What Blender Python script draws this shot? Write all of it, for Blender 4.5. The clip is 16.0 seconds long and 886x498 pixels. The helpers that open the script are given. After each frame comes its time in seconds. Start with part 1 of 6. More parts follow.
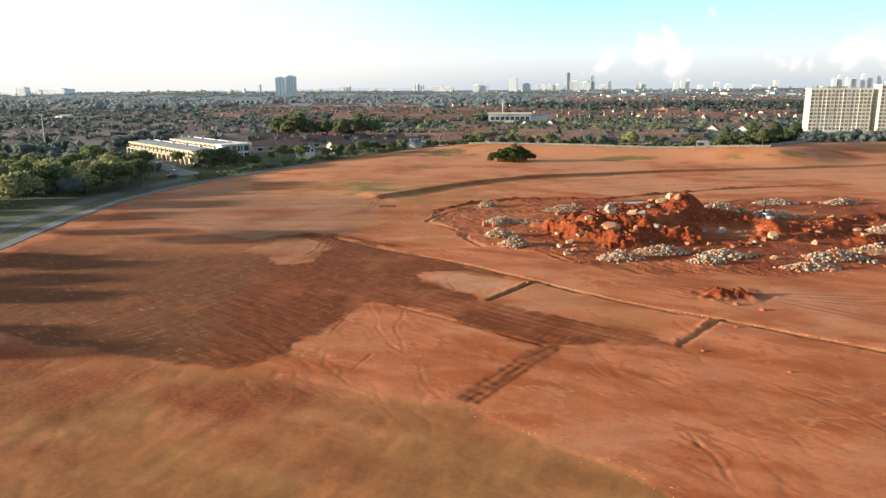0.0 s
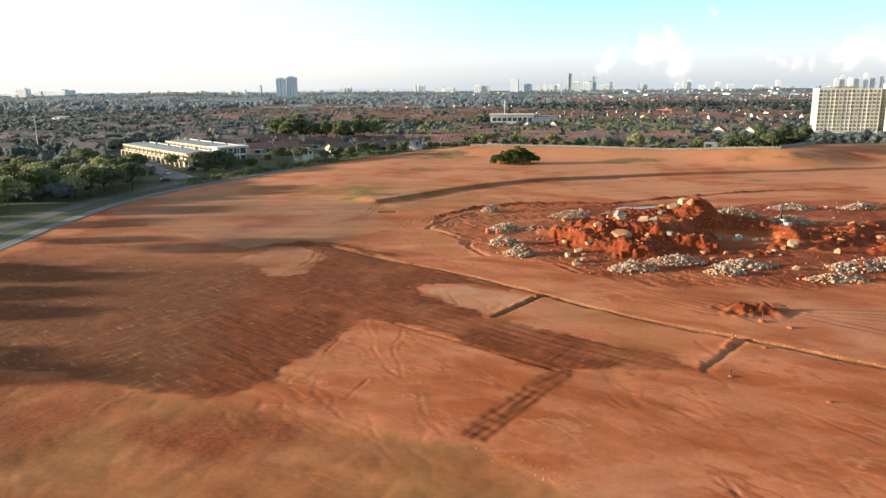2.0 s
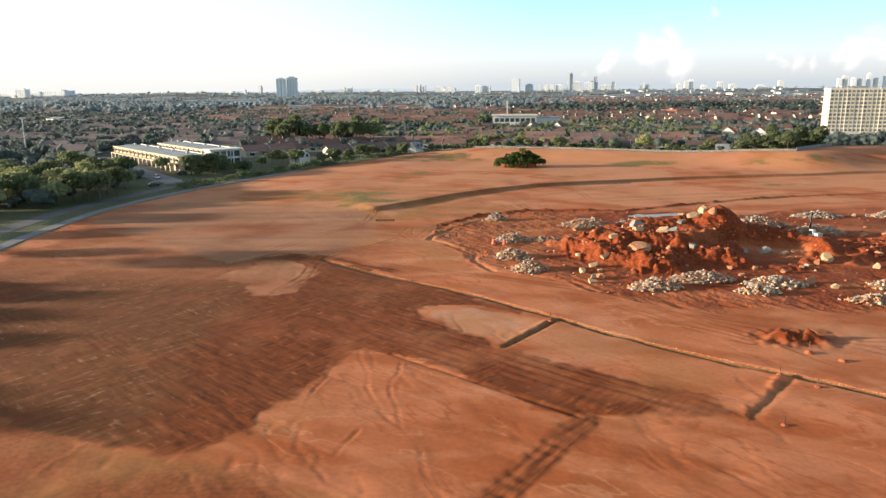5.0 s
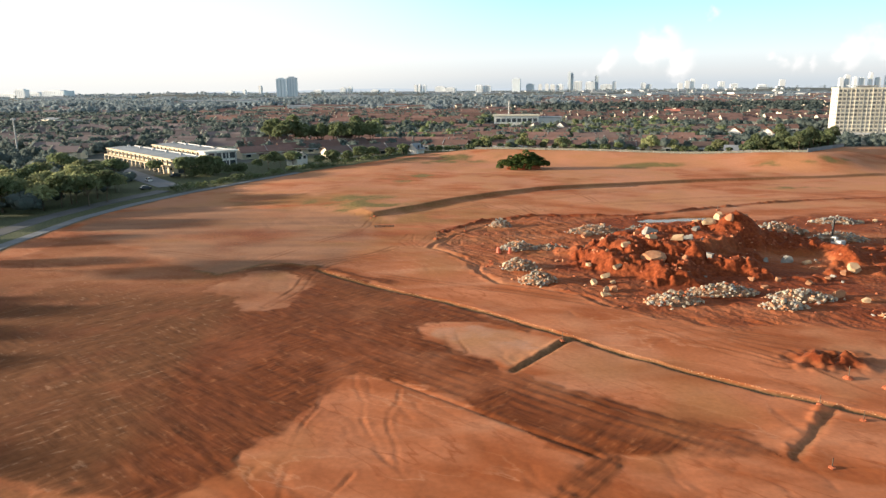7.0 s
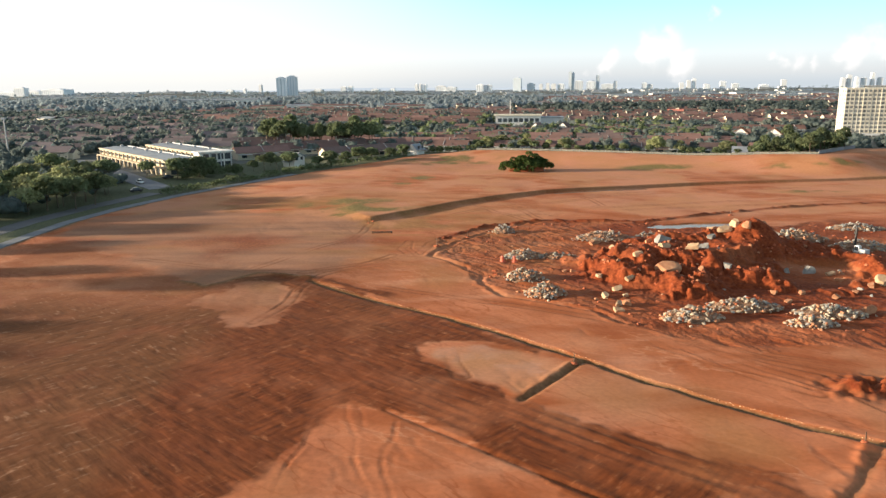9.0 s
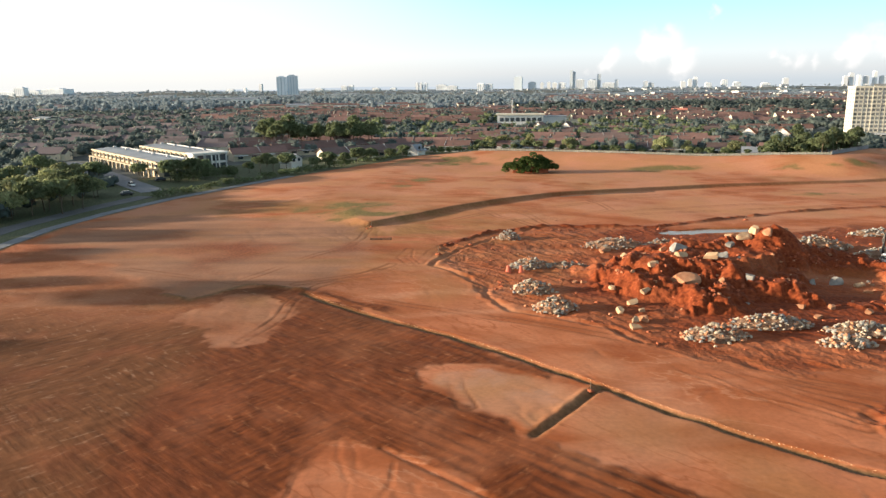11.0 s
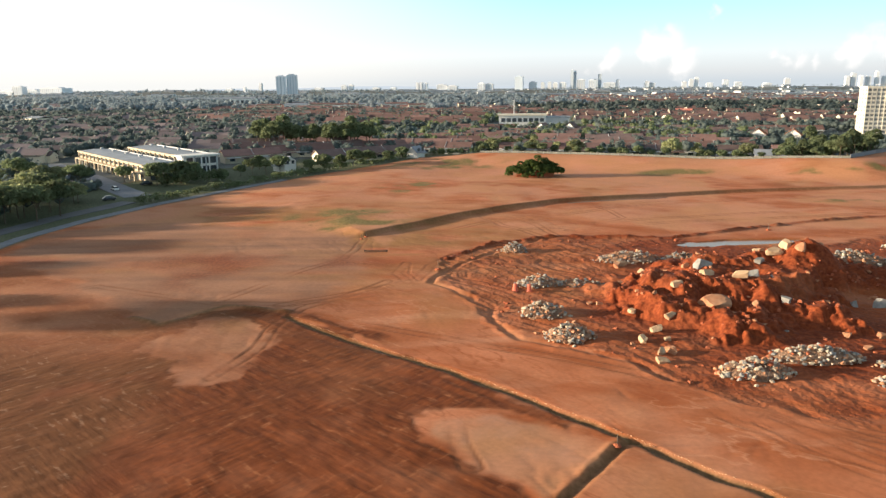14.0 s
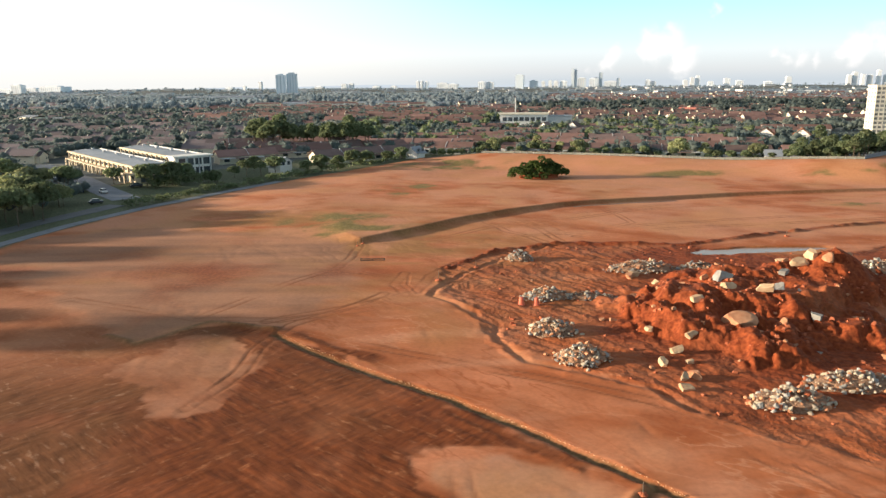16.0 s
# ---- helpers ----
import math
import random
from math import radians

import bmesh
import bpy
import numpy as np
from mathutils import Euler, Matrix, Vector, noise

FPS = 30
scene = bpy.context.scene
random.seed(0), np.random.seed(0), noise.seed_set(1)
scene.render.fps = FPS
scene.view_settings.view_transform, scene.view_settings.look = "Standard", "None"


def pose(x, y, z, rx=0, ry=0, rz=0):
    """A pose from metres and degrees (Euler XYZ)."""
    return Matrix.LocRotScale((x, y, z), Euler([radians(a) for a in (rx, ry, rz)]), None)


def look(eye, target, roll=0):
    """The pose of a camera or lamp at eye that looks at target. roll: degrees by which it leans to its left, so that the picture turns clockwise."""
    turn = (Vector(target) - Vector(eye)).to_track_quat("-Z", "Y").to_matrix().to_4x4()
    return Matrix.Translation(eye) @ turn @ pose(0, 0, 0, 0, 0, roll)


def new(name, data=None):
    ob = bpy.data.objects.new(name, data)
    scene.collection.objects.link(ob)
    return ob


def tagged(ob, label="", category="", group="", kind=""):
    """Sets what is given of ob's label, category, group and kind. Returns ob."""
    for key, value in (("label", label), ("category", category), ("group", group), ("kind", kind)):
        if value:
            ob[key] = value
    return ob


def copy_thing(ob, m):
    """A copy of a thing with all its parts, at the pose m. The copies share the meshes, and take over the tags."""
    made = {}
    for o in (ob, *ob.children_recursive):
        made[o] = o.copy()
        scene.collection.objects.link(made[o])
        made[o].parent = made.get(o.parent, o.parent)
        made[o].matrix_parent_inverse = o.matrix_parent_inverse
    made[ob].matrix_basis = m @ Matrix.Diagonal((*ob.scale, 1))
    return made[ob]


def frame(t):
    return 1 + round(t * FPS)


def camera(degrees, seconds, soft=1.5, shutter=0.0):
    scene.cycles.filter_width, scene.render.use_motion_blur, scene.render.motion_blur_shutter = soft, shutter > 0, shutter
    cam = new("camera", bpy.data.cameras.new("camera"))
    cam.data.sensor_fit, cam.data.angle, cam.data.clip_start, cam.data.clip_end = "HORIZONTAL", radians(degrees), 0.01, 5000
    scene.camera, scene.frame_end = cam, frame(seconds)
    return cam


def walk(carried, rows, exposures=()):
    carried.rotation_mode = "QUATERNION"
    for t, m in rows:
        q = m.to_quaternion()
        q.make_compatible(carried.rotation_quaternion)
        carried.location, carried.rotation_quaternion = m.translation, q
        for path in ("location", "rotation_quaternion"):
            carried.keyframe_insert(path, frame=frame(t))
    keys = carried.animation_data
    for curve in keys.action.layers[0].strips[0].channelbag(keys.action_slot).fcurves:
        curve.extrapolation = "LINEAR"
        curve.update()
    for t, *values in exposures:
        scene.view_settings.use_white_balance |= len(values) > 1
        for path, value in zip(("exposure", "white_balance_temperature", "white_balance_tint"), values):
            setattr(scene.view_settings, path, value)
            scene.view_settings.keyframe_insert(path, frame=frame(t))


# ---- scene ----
cam = camera(63.5, 16.0, soft=1.45)
PATH = [
    (0, (0.881, -3.902, 36.452), (0.877, -1.902, 35.994), -0.4),
    (0.5, (0.933, -1.623, 36.458), (0.929, 0.377, 35.999), -0.4),
    (1, (0.939, 0.615, 36.459), (0.933, 2.615, 36.001), -0.4),
    (1.5, (0.895, 2.874, 36.434), (0.888, 4.874, 35.977), -0.4),
    (2, (0.826, 5.091, 36.387), (0.818, 7.091, 35.931), -0.5),
    (2.5, (0.774, 7.340, 36.346), (0.765, 9.340, 35.890), -0.5),
    (3, (0.702, 9.594, 36.336), (0.692, 11.594, 35.881), -0.5),
    (3.5, (0.601, 11.808, 36.356), (0.592, 13.808, 35.900), -0.5),
    (4, (0.560, 14.113, 36.364), (0.550, 16.113, 35.909), -0.5),
    (6.5, (0.071, 25.322, 36.339), (0.060, 27.322, 35.882), -0.6),
    (7, (0.010, 27.641, 36.333), (-0.002, 29.641, 35.877), -0.6),
    (7.5, (-0.065, 29.850, 36.323), (-0.078, 31.850, 35.867), -0.6),
    (8, (-0.139, 32.011, 36.304), (-0.152, 34.011, 35.847), -0.6),
    (8.5, (-0.149, 34.202, 36.303), (-0.163, 36.202, 35.846), -0.6),
    (9, (-0.128, 36.496, 36.332), (-0.141, 38.496, 35.874), -0.5),
    (11.5, (-0.427, 47.887, 36.337), (-0.443, 49.887, 35.876), -0.6),
    (12, (-0.431, 50.202, 36.307), (-0.446, 52.202, 35.847), -0.5),
    (12.5, (-0.410, 52.500, 36.275), (-0.427, 54.500, 35.813), -0.5),
    (13, (-0.385, 54.813, 36.301), (-0.402, 56.813, 35.840), -0.6),
    (13.5, (-0.440, 56.989, 36.289), (-0.456, 58.989, 35.827), -0.5),
    (14, (-0.489, 59.153, 36.296), (-0.505, 61.153, 35.834), -0.5),
    (14.5, (-0.526, 61.349, 36.302), (-0.542, 63.349, 35.839), -0.5),
    (15, (-0.525, 63.578, 36.284), (-0.541, 65.578, 35.821), -0.5),
    (15.5, (-0.565, 65.931, 36.257), (-0.581, 67.931, 35.792), -0.5),
    (16, (-0.622, 68.428, 36.230), (-0.639, 70.428, 35.764), -0.5),
]
walk(cam, [(t, look(eye, target, roll)) for t, eye, target, roll in PATH])

# ---------------------------------------------------------------- sky, sun, exposure
SUN_EL = radians(9.0)
SUN_AZ = radians(-91.0)          # from +y towards +x: the sun stands on the left of the path
world = bpy.data.worlds.new("sky")
scene.world = world
world.use_nodes = True
wn, wl = world.node_tree.nodes, world.node_tree.links
wn.clear()
w_out = wn.new("ShaderNodeOutputWorld")
w_bg = wn.new("ShaderNodeBackground")
w_sky = wn.new("ShaderNodeTexSky")
w_sky.sky_type = "NISHITA"
w_sky.sun_disc = False
w_sky.sun_elevation = SUN_EL
w_sky.sun_rotation = SUN_AZ
sun_side = (math.sin(SUN_AZ), math.cos(SUN_AZ))
w_sky.air_density, w_sky.dust_density, w_sky.ozone_density = 1.0, 2.0, 1.5


def w_math(op, a, b=None, c=None):
    q = wn.new("ShaderNodeMath")
    q.operation = op
    for k, v in enumerate((a, b, c)):
        if isinstance(v, (int, float)):
            q.inputs[k].default_value = v
        elif v is not None:
            wl.new(v, q.inputs[k])
    return q.outputs[0]


def w_ramp(v, stops, mode="EASE"):
    r = wn.new("ShaderNodeValToRGB")
    r.color_ramp.interpolation = mode
    while len(r.color_ramp.elements) < len(stops):
        r.color_ramp.elements.new(0.5)
    for e, (at, col) in zip(r.color_ramp.elements, stops):
        e.position, e.color = at, (*col, 1)
    wl.new(v, r.inputs[0])
    return r.outputs[0]


def w_mix(f, a, b):
    x = wn.new("ShaderNodeMix")
    x.data_type = "RGBA"
    x.clamp_factor = True
    for k, v in ((0, f), (6, a), (7, b)):
        if isinstance(v, (int, float)):
            x.inputs[k].default_value = v
        elif isinstance(v, tuple):
            x.inputs[k].default_value = (*v, 1)
        else:
            wl.new(v, x.inputs[k])
    return x.outputs[2]


# clear blue overhead, a bright haze near the horizon, whiter towards the sun, small fair-weather clouds
w_co = wn.new("ShaderNodeTexCoord")
w_xyz = wn.new("ShaderNodeSeparateXYZ")
wl.new(w_co.outputs["Generated"], w_xyz.inputs[0])
w_up = w_math("MAXIMUM", w_xyz.outputs[2], 0.0)
w_clear = wn.new("ShaderNodeVectorMath")
w_clear.operation = "SCALE"
w_clear.inputs["Scale"].default_value = 0.10
wl.new(w_sky.outputs[0], w_clear.inputs[0])
w_haze = w_ramp(w_up, ((0.0, (0.60, 0.66, 0.71)), (0.0135, (0.73, 0.755, 0.765)), (0.037, (0.85, 0.92, 0.93)), (0.063, (0.72, 0.97, 1.05)), (0.118, (0.50, 0.95, 1.10)), (0.45, (0.38, 0.44, 0.50)), (1.0, (0.24, 0.28, 0.34))), "LINEAR")
w_thin = w_ramp(w_up, ((0.0, (1, 1, 1)), (0.15, (0.96, 0.96, 0.96)), (0.7, (0.8, 0.8, 0.8))))
w_col = w_mix(w_thin, w_clear.outputs[0], w_haze)
w_sunward = w_math("ADD", w_math("MULTIPLY", w_xyz.outputs[0], sun_side[0]), w_math("MULTIPLY", w_xyz.outputs[1], sun_side[1]))
w_glow = w_ramp(w_math("MULTIPLY_ADD", w_sunward, 0.5, 0.5), ((0.40, (0, 0, 0)), (0.66, (0.75, 0.75, 0.75)), (0.95, (1, 1, 1))))
w_low = w_ramp(w_up, ((0.0, (0.74, 0.74, 0.74)), (0.04, (0.97, 0.97, 0.97)), (0.25, (0.7, 0.7, 0.7)), (0.7, (0, 0, 0))))
w_col = w_mix(w_math("MULTIPLY", w_glow, w_low), w_col, (1.10, 1.05, 0.97))
# small fair-weather clouds over the far city
w_noise = wn.new("ShaderNodeTexNoise")
w_noise.inputs["Scale"].default_value, w_noise.inputs["Detail"].default_value = 26.0, 9.0
wl.new(w_co.outputs["Generated"], w_noise.inputs["Vector"])
w_warp = wn.new("ShaderNodeVectorMath")
w_warp.operation = "MULTIPLY_ADD"
w_warp.inputs[1].default_value = (0.055, 0.055, 0.055)
w_shift = wn.new("ShaderNodeVectorMath")
w_shift.operation = "ADD"
w_shift.inputs[1].default_value = (-0.0275, -0.0275, -0.0275)
wl.new(w_noise.outputs["Color"], w_warp.inputs[0])
wl.new(w_co.outputs["Generated"], w_shift.inputs[0])
wl.new(w_shift.outputs[0], w_warp.inputs[2])
w_puff = 0.0
for cx, cy, cz, size in ((0.283, 0.958, 0.050, 0.030), (0.270, 0.963, 0.036, 0.022), (0.303, 0.953, 0.027, 0.024), (0.213, 0.977, 0.033, 0.020), (0.202, 0.979, 0.027, 0.016), (0.330, 0.940, 0.087, 0.011), (0.422, 0.906, 0.029, 0.020), (0.440, 0.898, 0.027, 0.014), (0.408, 0.912, 0.028, 0.014), (0.497, 0.866, 0.045, 0.034), (0.481, 0.876, 0.033, 0.024), (0.520, 0.853, 0.040, 0.040), (0.60, 0.80, 0.06, 0.05)):
    far = wn.new("ShaderNodeVectorMath")
    far.operation = "DISTANCE"
    wl.new(w_warp.outputs[0], far.inputs[0])
    far.inputs[1].default_value = (cx, cy, cz)
    w_puff = w_math("MAXIMUM", w_math("MULTIPLY_ADD", far.outputs["Value"], -0.74 / size, 1.0), w_puff)
w_cloud = w_ramp(w_math("MULTIPLY_ADD", w_noise.outputs[0], 1.8, w_math("MULTIPLY_ADD", w_puff, 1.0, -1.0)), ((0.1, (0, 0, 0)), (0.8, (0.9, 0.9, 0.9))))
w_gate = w_math("MULTIPLY", w_cloud, w_ramp(w_puff, ((0.0, (0, 0, 0)), (0.6, (1, 1, 1)))))
w_col = w_mix(w_gate, w_col, (1.05, 1.02, 1.0))
w_bg.inputs["Strength"].default_value = 0.465
wl.new(w_col, w_bg.inputs["Color"])
wl.new(w_bg.outputs[0], w_out.inputs["Surface"])

sun_data = bpy.data.lights.new("sun", "SUN")
sun_data.energy, sun_data.angle, sun_data.color = 5.0, radians(2.2), (1.0, 0.80, 0.57)
sun = new("sun", sun_data)
sun_dir = Vector((math.sin(SUN_AZ) * math.cos(SUN_EL), math.cos(SUN_AZ) * math.cos(SUN_EL), math.sin(SUN_EL)))
sun.matrix_world = look(sun_dir * 900, (0, 0, 0))
scene.view_settings.exposure = 1.23

# ---------------------------------------------------------------- materials
def nodes_of(name):
    m = bpy.data.materials.new(name)
    m.use_nodes = True
    nt = m.node_tree
    return m, nt.nodes, nt.links, nt.nodes["Principled BSDF"]


def surface(name, c1, c2, rough=0.8, scale=1.0, fine=8.0, metal=0.0, bump=0.25, depth=0.05, vary=0.12, spec=0.3):
    """Two tones mixed by a coarse and a fine noise, varied from piece to piece, with a fine relief."""
    m, n, l, b = nodes_of(name)
    tc = n.new("ShaderNodeTexCoord")
    big, small = n.new("ShaderNodeTexNoise"), n.new("ShaderNodeTexNoise")
    big.inputs["Scale"].default_value, small.inputs["Scale"].default_value = scale, fine
    big.inputs["Detail"].default_value, small.inputs["Detail"].default_value = 5, 4
    for t in (big, small):
        l.new(tc.outputs["Object"], t.inputs["Vector"])
    add = n.new("ShaderNodeMath")
    add.operation = "MULTIPLY_ADD"
    add.inputs[1].default_value = 0.45
    l.new(small.outputs[0], add.inputs[0])
    l.new(big.outputs[0], add.inputs[2])
    ramp = n.new("ShaderNodeMapRange")
    ramp.inputs["From Min"].default_value, ramp.inputs["From Max"].default_value = 0.45, 1.0
    l.new(add.outputs[0], ramp.inputs["Value"])
    mix = n.new("ShaderNodeMix")
    mix.data_type = "RGBA"
    mix.inputs[6].default_value, mix.inputs[7].default_value = (*c1, 1), (*c2, 1)
    l.new(ramp.outputs[0], mix.inputs[0])
    info, geo = n.new("ShaderNodeObjectInfo"), n.new("ShaderNodeNewGeometry")
    both = n.new("ShaderNodeMath")
    both.operation = "ADD"
    l.new(info.outputs["Random"], both.inputs[0])
    l.new(geo.outputs["Random Per Island"], both.inputs[1])
    val = n.new("ShaderNodeMapRange")
    val.inputs["From Max"].default_value = 2.0
    val.inputs["To Min"].default_value, val.inputs["To Max"].default_value = 1 - vary * 2, 1 + vary * 2
    l.new(both.outputs[0], val.inputs["Value"])
    hsv = n.new("ShaderNodeHueSaturation")
    l.new(val.outputs[0], hsv.inputs["Value"])
    l.new(mix.outputs[2], hsv.inputs["Color"])
    l.new(hsv.outputs[0], b.inputs["Base Color"])
    b.inputs["Roughness"].default_value, b.inputs["Metallic"].default_value = rough, metal
    b.inputs["Specular IOR Level"].default_value = spec
    if bump:
        bp = n.new("ShaderNodeBump")
        bp.inputs["Strength"].default_value, bp.inputs["Distance"].default_value = bump, depth
        l.new(small.outputs[0], bp.inputs["Height"])
        l.new(bp.outputs[0], b.inputs["Normal"])
    return m


M_STONE = surface("pale_granite", (0.30, 0.24, 0.175), (0.53, 0.455, 0.35), 0.85, 0.9, 5.0, vary=0.16, depth=0.15)
M_BOULDER = surface("cream_granite", (0.36, 0.235, 0.14), (0.58, 0.42, 0.27), 0.88, 0.8, 3.0, bump=0.5, depth=0.25)
M_STONE_GREY = surface("grey_granite", (0.15, 0.148, 0.14), (0.34, 0.33, 0.31), 0.85, 0.9, 5.0, vary=0.2, depth=0.15)
M_STONE_RED = surface("soil_stained_granite", (0.32, 0.12, 0.055), (0.52, 0.30, 0.18), 0.88, 0.7, 5.0, vary=0.16, depth=0.15)
M_CLOD = surface("red_clay_clod", (0.26, 0.065, 0.028), (0.46, 0.15, 0.075), 0.95, 0.8, 4.0, depth=0.2)
M_GRAVEL = surface("crushed_granite", (0.20, 0.105, 0.062), (0.35, 0.225, 0.15), 0.92, 1.2, 5.0, bump=0.9, depth=0.4)
M_LIP = surface("crumbled_pale_earth", (0.55, 0.25, 0.125), (0.80, 0.54, 0.32), 0.95, 0.1, 4.0)
M_CONCRETE = surface("drain_concrete", (0.15, 0.165, 0.19), (0.24, 0.255, 0.28), 0.85, 0.35, 4.0)
M_ASPHALT = surface("asphalt", (0.115, 0.12, 0.13), (0.175, 0.182, 0.195), 0.85, 0.15, 6.0)
M_WHITE = surface("white_render", (0.72, 0.71, 0.68), (0.84, 0.83, 0.80), 0.7, 0.1, 2.0, bump=0.05, vary=0.05)
M_CREAM = surface("cream_render", (0.62, 0.56, 0.44), (0.76, 0.70, 0.58), 0.75, 0.1, 2.0, bump=0.05, vary=0.06)
M_APT = surface("cream_apartment_render", (0.55, 0.52, 0.445), (0.65, 0.62, 0.54), 0.8, 0.1, 2.0, bump=0.05, vary=0.06)
M_SHOP = surface("beige_shop_render", (0.46, 0.39, 0.29), (0.58, 0.50, 0.38), 0.8, 0.15, 2.0, bump=0.05, vary=0.06)
M_GREYWALL = surface("grey_render", (0.38, 0.40, 0.42), (0.52, 0.54, 0.56), 0.75, 0.1, 2.0, bump=0.05)
M_ROOF_RED = surface("terracotta_tiles", (0.175, 0.105, 0.092), (0.255, 0.152, 0.135), 0.85, 0.25, 3.0, vary=0.25)
M_ROOF_ORANGE = surface("orange_tiles", (0.32, 0.12, 0.05), (0.46, 0.19, 0.09), 0.85, 0.25, 3.0, vary=0.2)
M_ROOF_DARK = surface("brown_tiles", (0.145, 0.105, 0.100), (0.24, 0.165, 0.150), 0.85, 0.25, 3.0, vary=0.25)
# far roofs, shifted to grey-mauve in the colour for distance haze
M_ROOF_FAR = surface("haze_greyed_tiles", (0.168, 0.140, 0.147), (0.245, 0.198, 0.204), 0.85, 0.05, 1.0, bump=0, vary=0.3)
M_ROOF_METAL = surface("blue_grey_metal_roof", (0.20, 0.23, 0.27), (0.31, 0.34, 0.38), 0.55, 0.2, 2.0, metal=0.2, bump=0.05)
M_GLASS = surface("window_glass", (0.035, 0.045, 0.055), (0.07, 0.085, 0.10), 0.12, 0.3, 1.0, bump=0, spec=0.6, vary=0.3)
# apartment panes, lightened in the colour for the haze in front of them
M_GLASS_PALE = surface("haze_paled_window_glass", (0.11, 0.12, 0.125), (0.21, 0.215, 0.21), 0.2, 0.5, 1.5, bump=0, spec=0.5, vary=0.35)
M_METAL = surface("galvanised_steel", (0.42, 0.43, 0.44), (0.58, 0.58, 0.58), 0.45, 0.5, 6.0, metal=0.7, bump=0.03)
M_DARKMETAL = surface("dark_steel", (0.03, 0.03, 0.032), (0.07, 0.07, 0.07), 0.5, 0.5, 6.0, metal=0.5, bump=0.03)
M_RUBBER = surface("black_rubber", (0.02, 0.02, 0.02), (0.04, 0.04, 0.04), 0.8, 1, 8)
M_BARRIER = surface("red_plastic_barrier", (0.50, 0.10, 0.055), (0.66, 0.19, 0.11), 0.6, 0.8, 6.0, bump=0.05)
M_HOARD = surface("pale_metal_hoarding", (0.16, 0.17, 0.15), (0.24, 0.25, 0.22), 0.6, 0.3, 3.0, bump=0.05)
M_BARK = surface("bark", (0.075, 0.055, 0.04), (0.16, 0.125, 0.095), 0.9, 1.5, 9.0)
M_LEAF = surface("tree_leaves", (0.115, 0.155, 0.085), (0.215, 0.255, 0.135), 0.75, 0.25, 1.3, bump=0, vary=0.25)
# set brighter than such leaves are, for the haze over the left trees
M_LEAF_OLIVE = surface("olive_leaves", (0.23, 0.26, 0.135), (0.38, 0.40, 0.215), 0.75, 0.25, 1.3, bump=0, vary=0.25)
# mid-distance foliage, greyed and lifted in the colour to stand for haze
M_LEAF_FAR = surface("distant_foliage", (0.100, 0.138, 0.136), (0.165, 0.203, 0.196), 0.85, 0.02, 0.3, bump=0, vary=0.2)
# foliage of the far belts, distance haze mixed into its colour as pale blue
M_LEAF_HAZE = surface("haze_blue_foliage", (0.225, 0.285, 0.325), (0.305, 0.365, 0.405), 0.9, 0.01, 0.1, bump=0, vary=0.16)
M_BUSH = surface("shrub_leaves", (0.050, 0.090, 0.022), (0.120, 0.170, 0.048), 0.75, 0.4, 1.6, bump=0, vary=0.22)
# skyline tones, paled and blued in the colour as if seen through haze
M_TOWER = surface("haze_pale_tower_render", (0.62, 0.66, 0.71), (0.73, 0.77, 0.81), 0.8, 0.01, 0.1, bump=0, vary=0.15)
M_TOWER_DARK = surface("haze_blue_tower_glass", (0.42, 0.49, 0.56), (0.52, 0.59, 0.66), 0.6, 0.01, 0.1, bump=0, vary=0.2)
M_CAR_W = surface("white_car_paint", (0.70, 0.70, 0.70), (0.80, 0.80, 0.80), 0.25, 0.5, 3, bump=0, spec=0.6)
M_CAR_D = surface("dark_car_paint", (0.03, 0.035, 0.05), (0.06, 0.065, 0.08), 0.25, 0.5, 3, bump=0, spec=0.6)
M_PINK = surface("salmon_painted_roof", (0.62, 0.20, 0.14), (0.74, 0.28, 0.20), 0.7, 0.2, 2.0, bump=0.05)
M_WATER, _n, _l, _b = nodes_of("muddy_water")
_b.inputs["Base Color"].default_value = (0.32, 0.19, 0.13, 1)
_b.inputs["Roughness"].default_value = 0.2
_b.inputs["Specular IOR Level"].default_value = 0.4
_w = _n.new("ShaderNodeTexNoise")
_w.inputs["Scale"].default_value = 2.0
_p = _n.new("ShaderNodeBump")
_p.inputs["Strength"].default_value, _p.inputs["Distance"].default_value = 0.08, 0.05
_l.new(_w.outputs[0], _p.inputs["Height"])
_l.new(_p.outputs[0], _b.inputs["Normal"])
# emission gives the farthest hills the even blue-grey of distance haze
M_BACKDROP, _n, _l, _b = nodes_of("glowing_haze_hills")
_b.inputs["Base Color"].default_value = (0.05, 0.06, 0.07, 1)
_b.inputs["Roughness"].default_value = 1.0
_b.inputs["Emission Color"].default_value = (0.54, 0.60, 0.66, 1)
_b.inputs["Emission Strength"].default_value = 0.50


def translucent(m, share):
    """Lets light through thin leaves."""
    n, l = m.node_tree.nodes, m.node_tree.links
    b, out = n["Principled BSDF"], n["Material Output"]
    t, mix = n.new("ShaderNodeBsdfTranslucent"), n.new("ShaderNodeMixShader")
    l.new(b.inputs["Base Color"].links[0].from_socket, t.inputs["Color"])
    mix.inputs[0].default_value = share
    l.new(b.outputs[0], mix.inputs[1])
    l.new(t.outputs[0], mix.inputs[2])
    l.new(mix.outputs[0], out.inputs["Surface"])


for leaf in (M_LEAF, M_LEAF_OLIVE, M_LEAF_FAR, M_LEAF_HAZE, M_BUSH):
    translucent(leaf, 0.55)

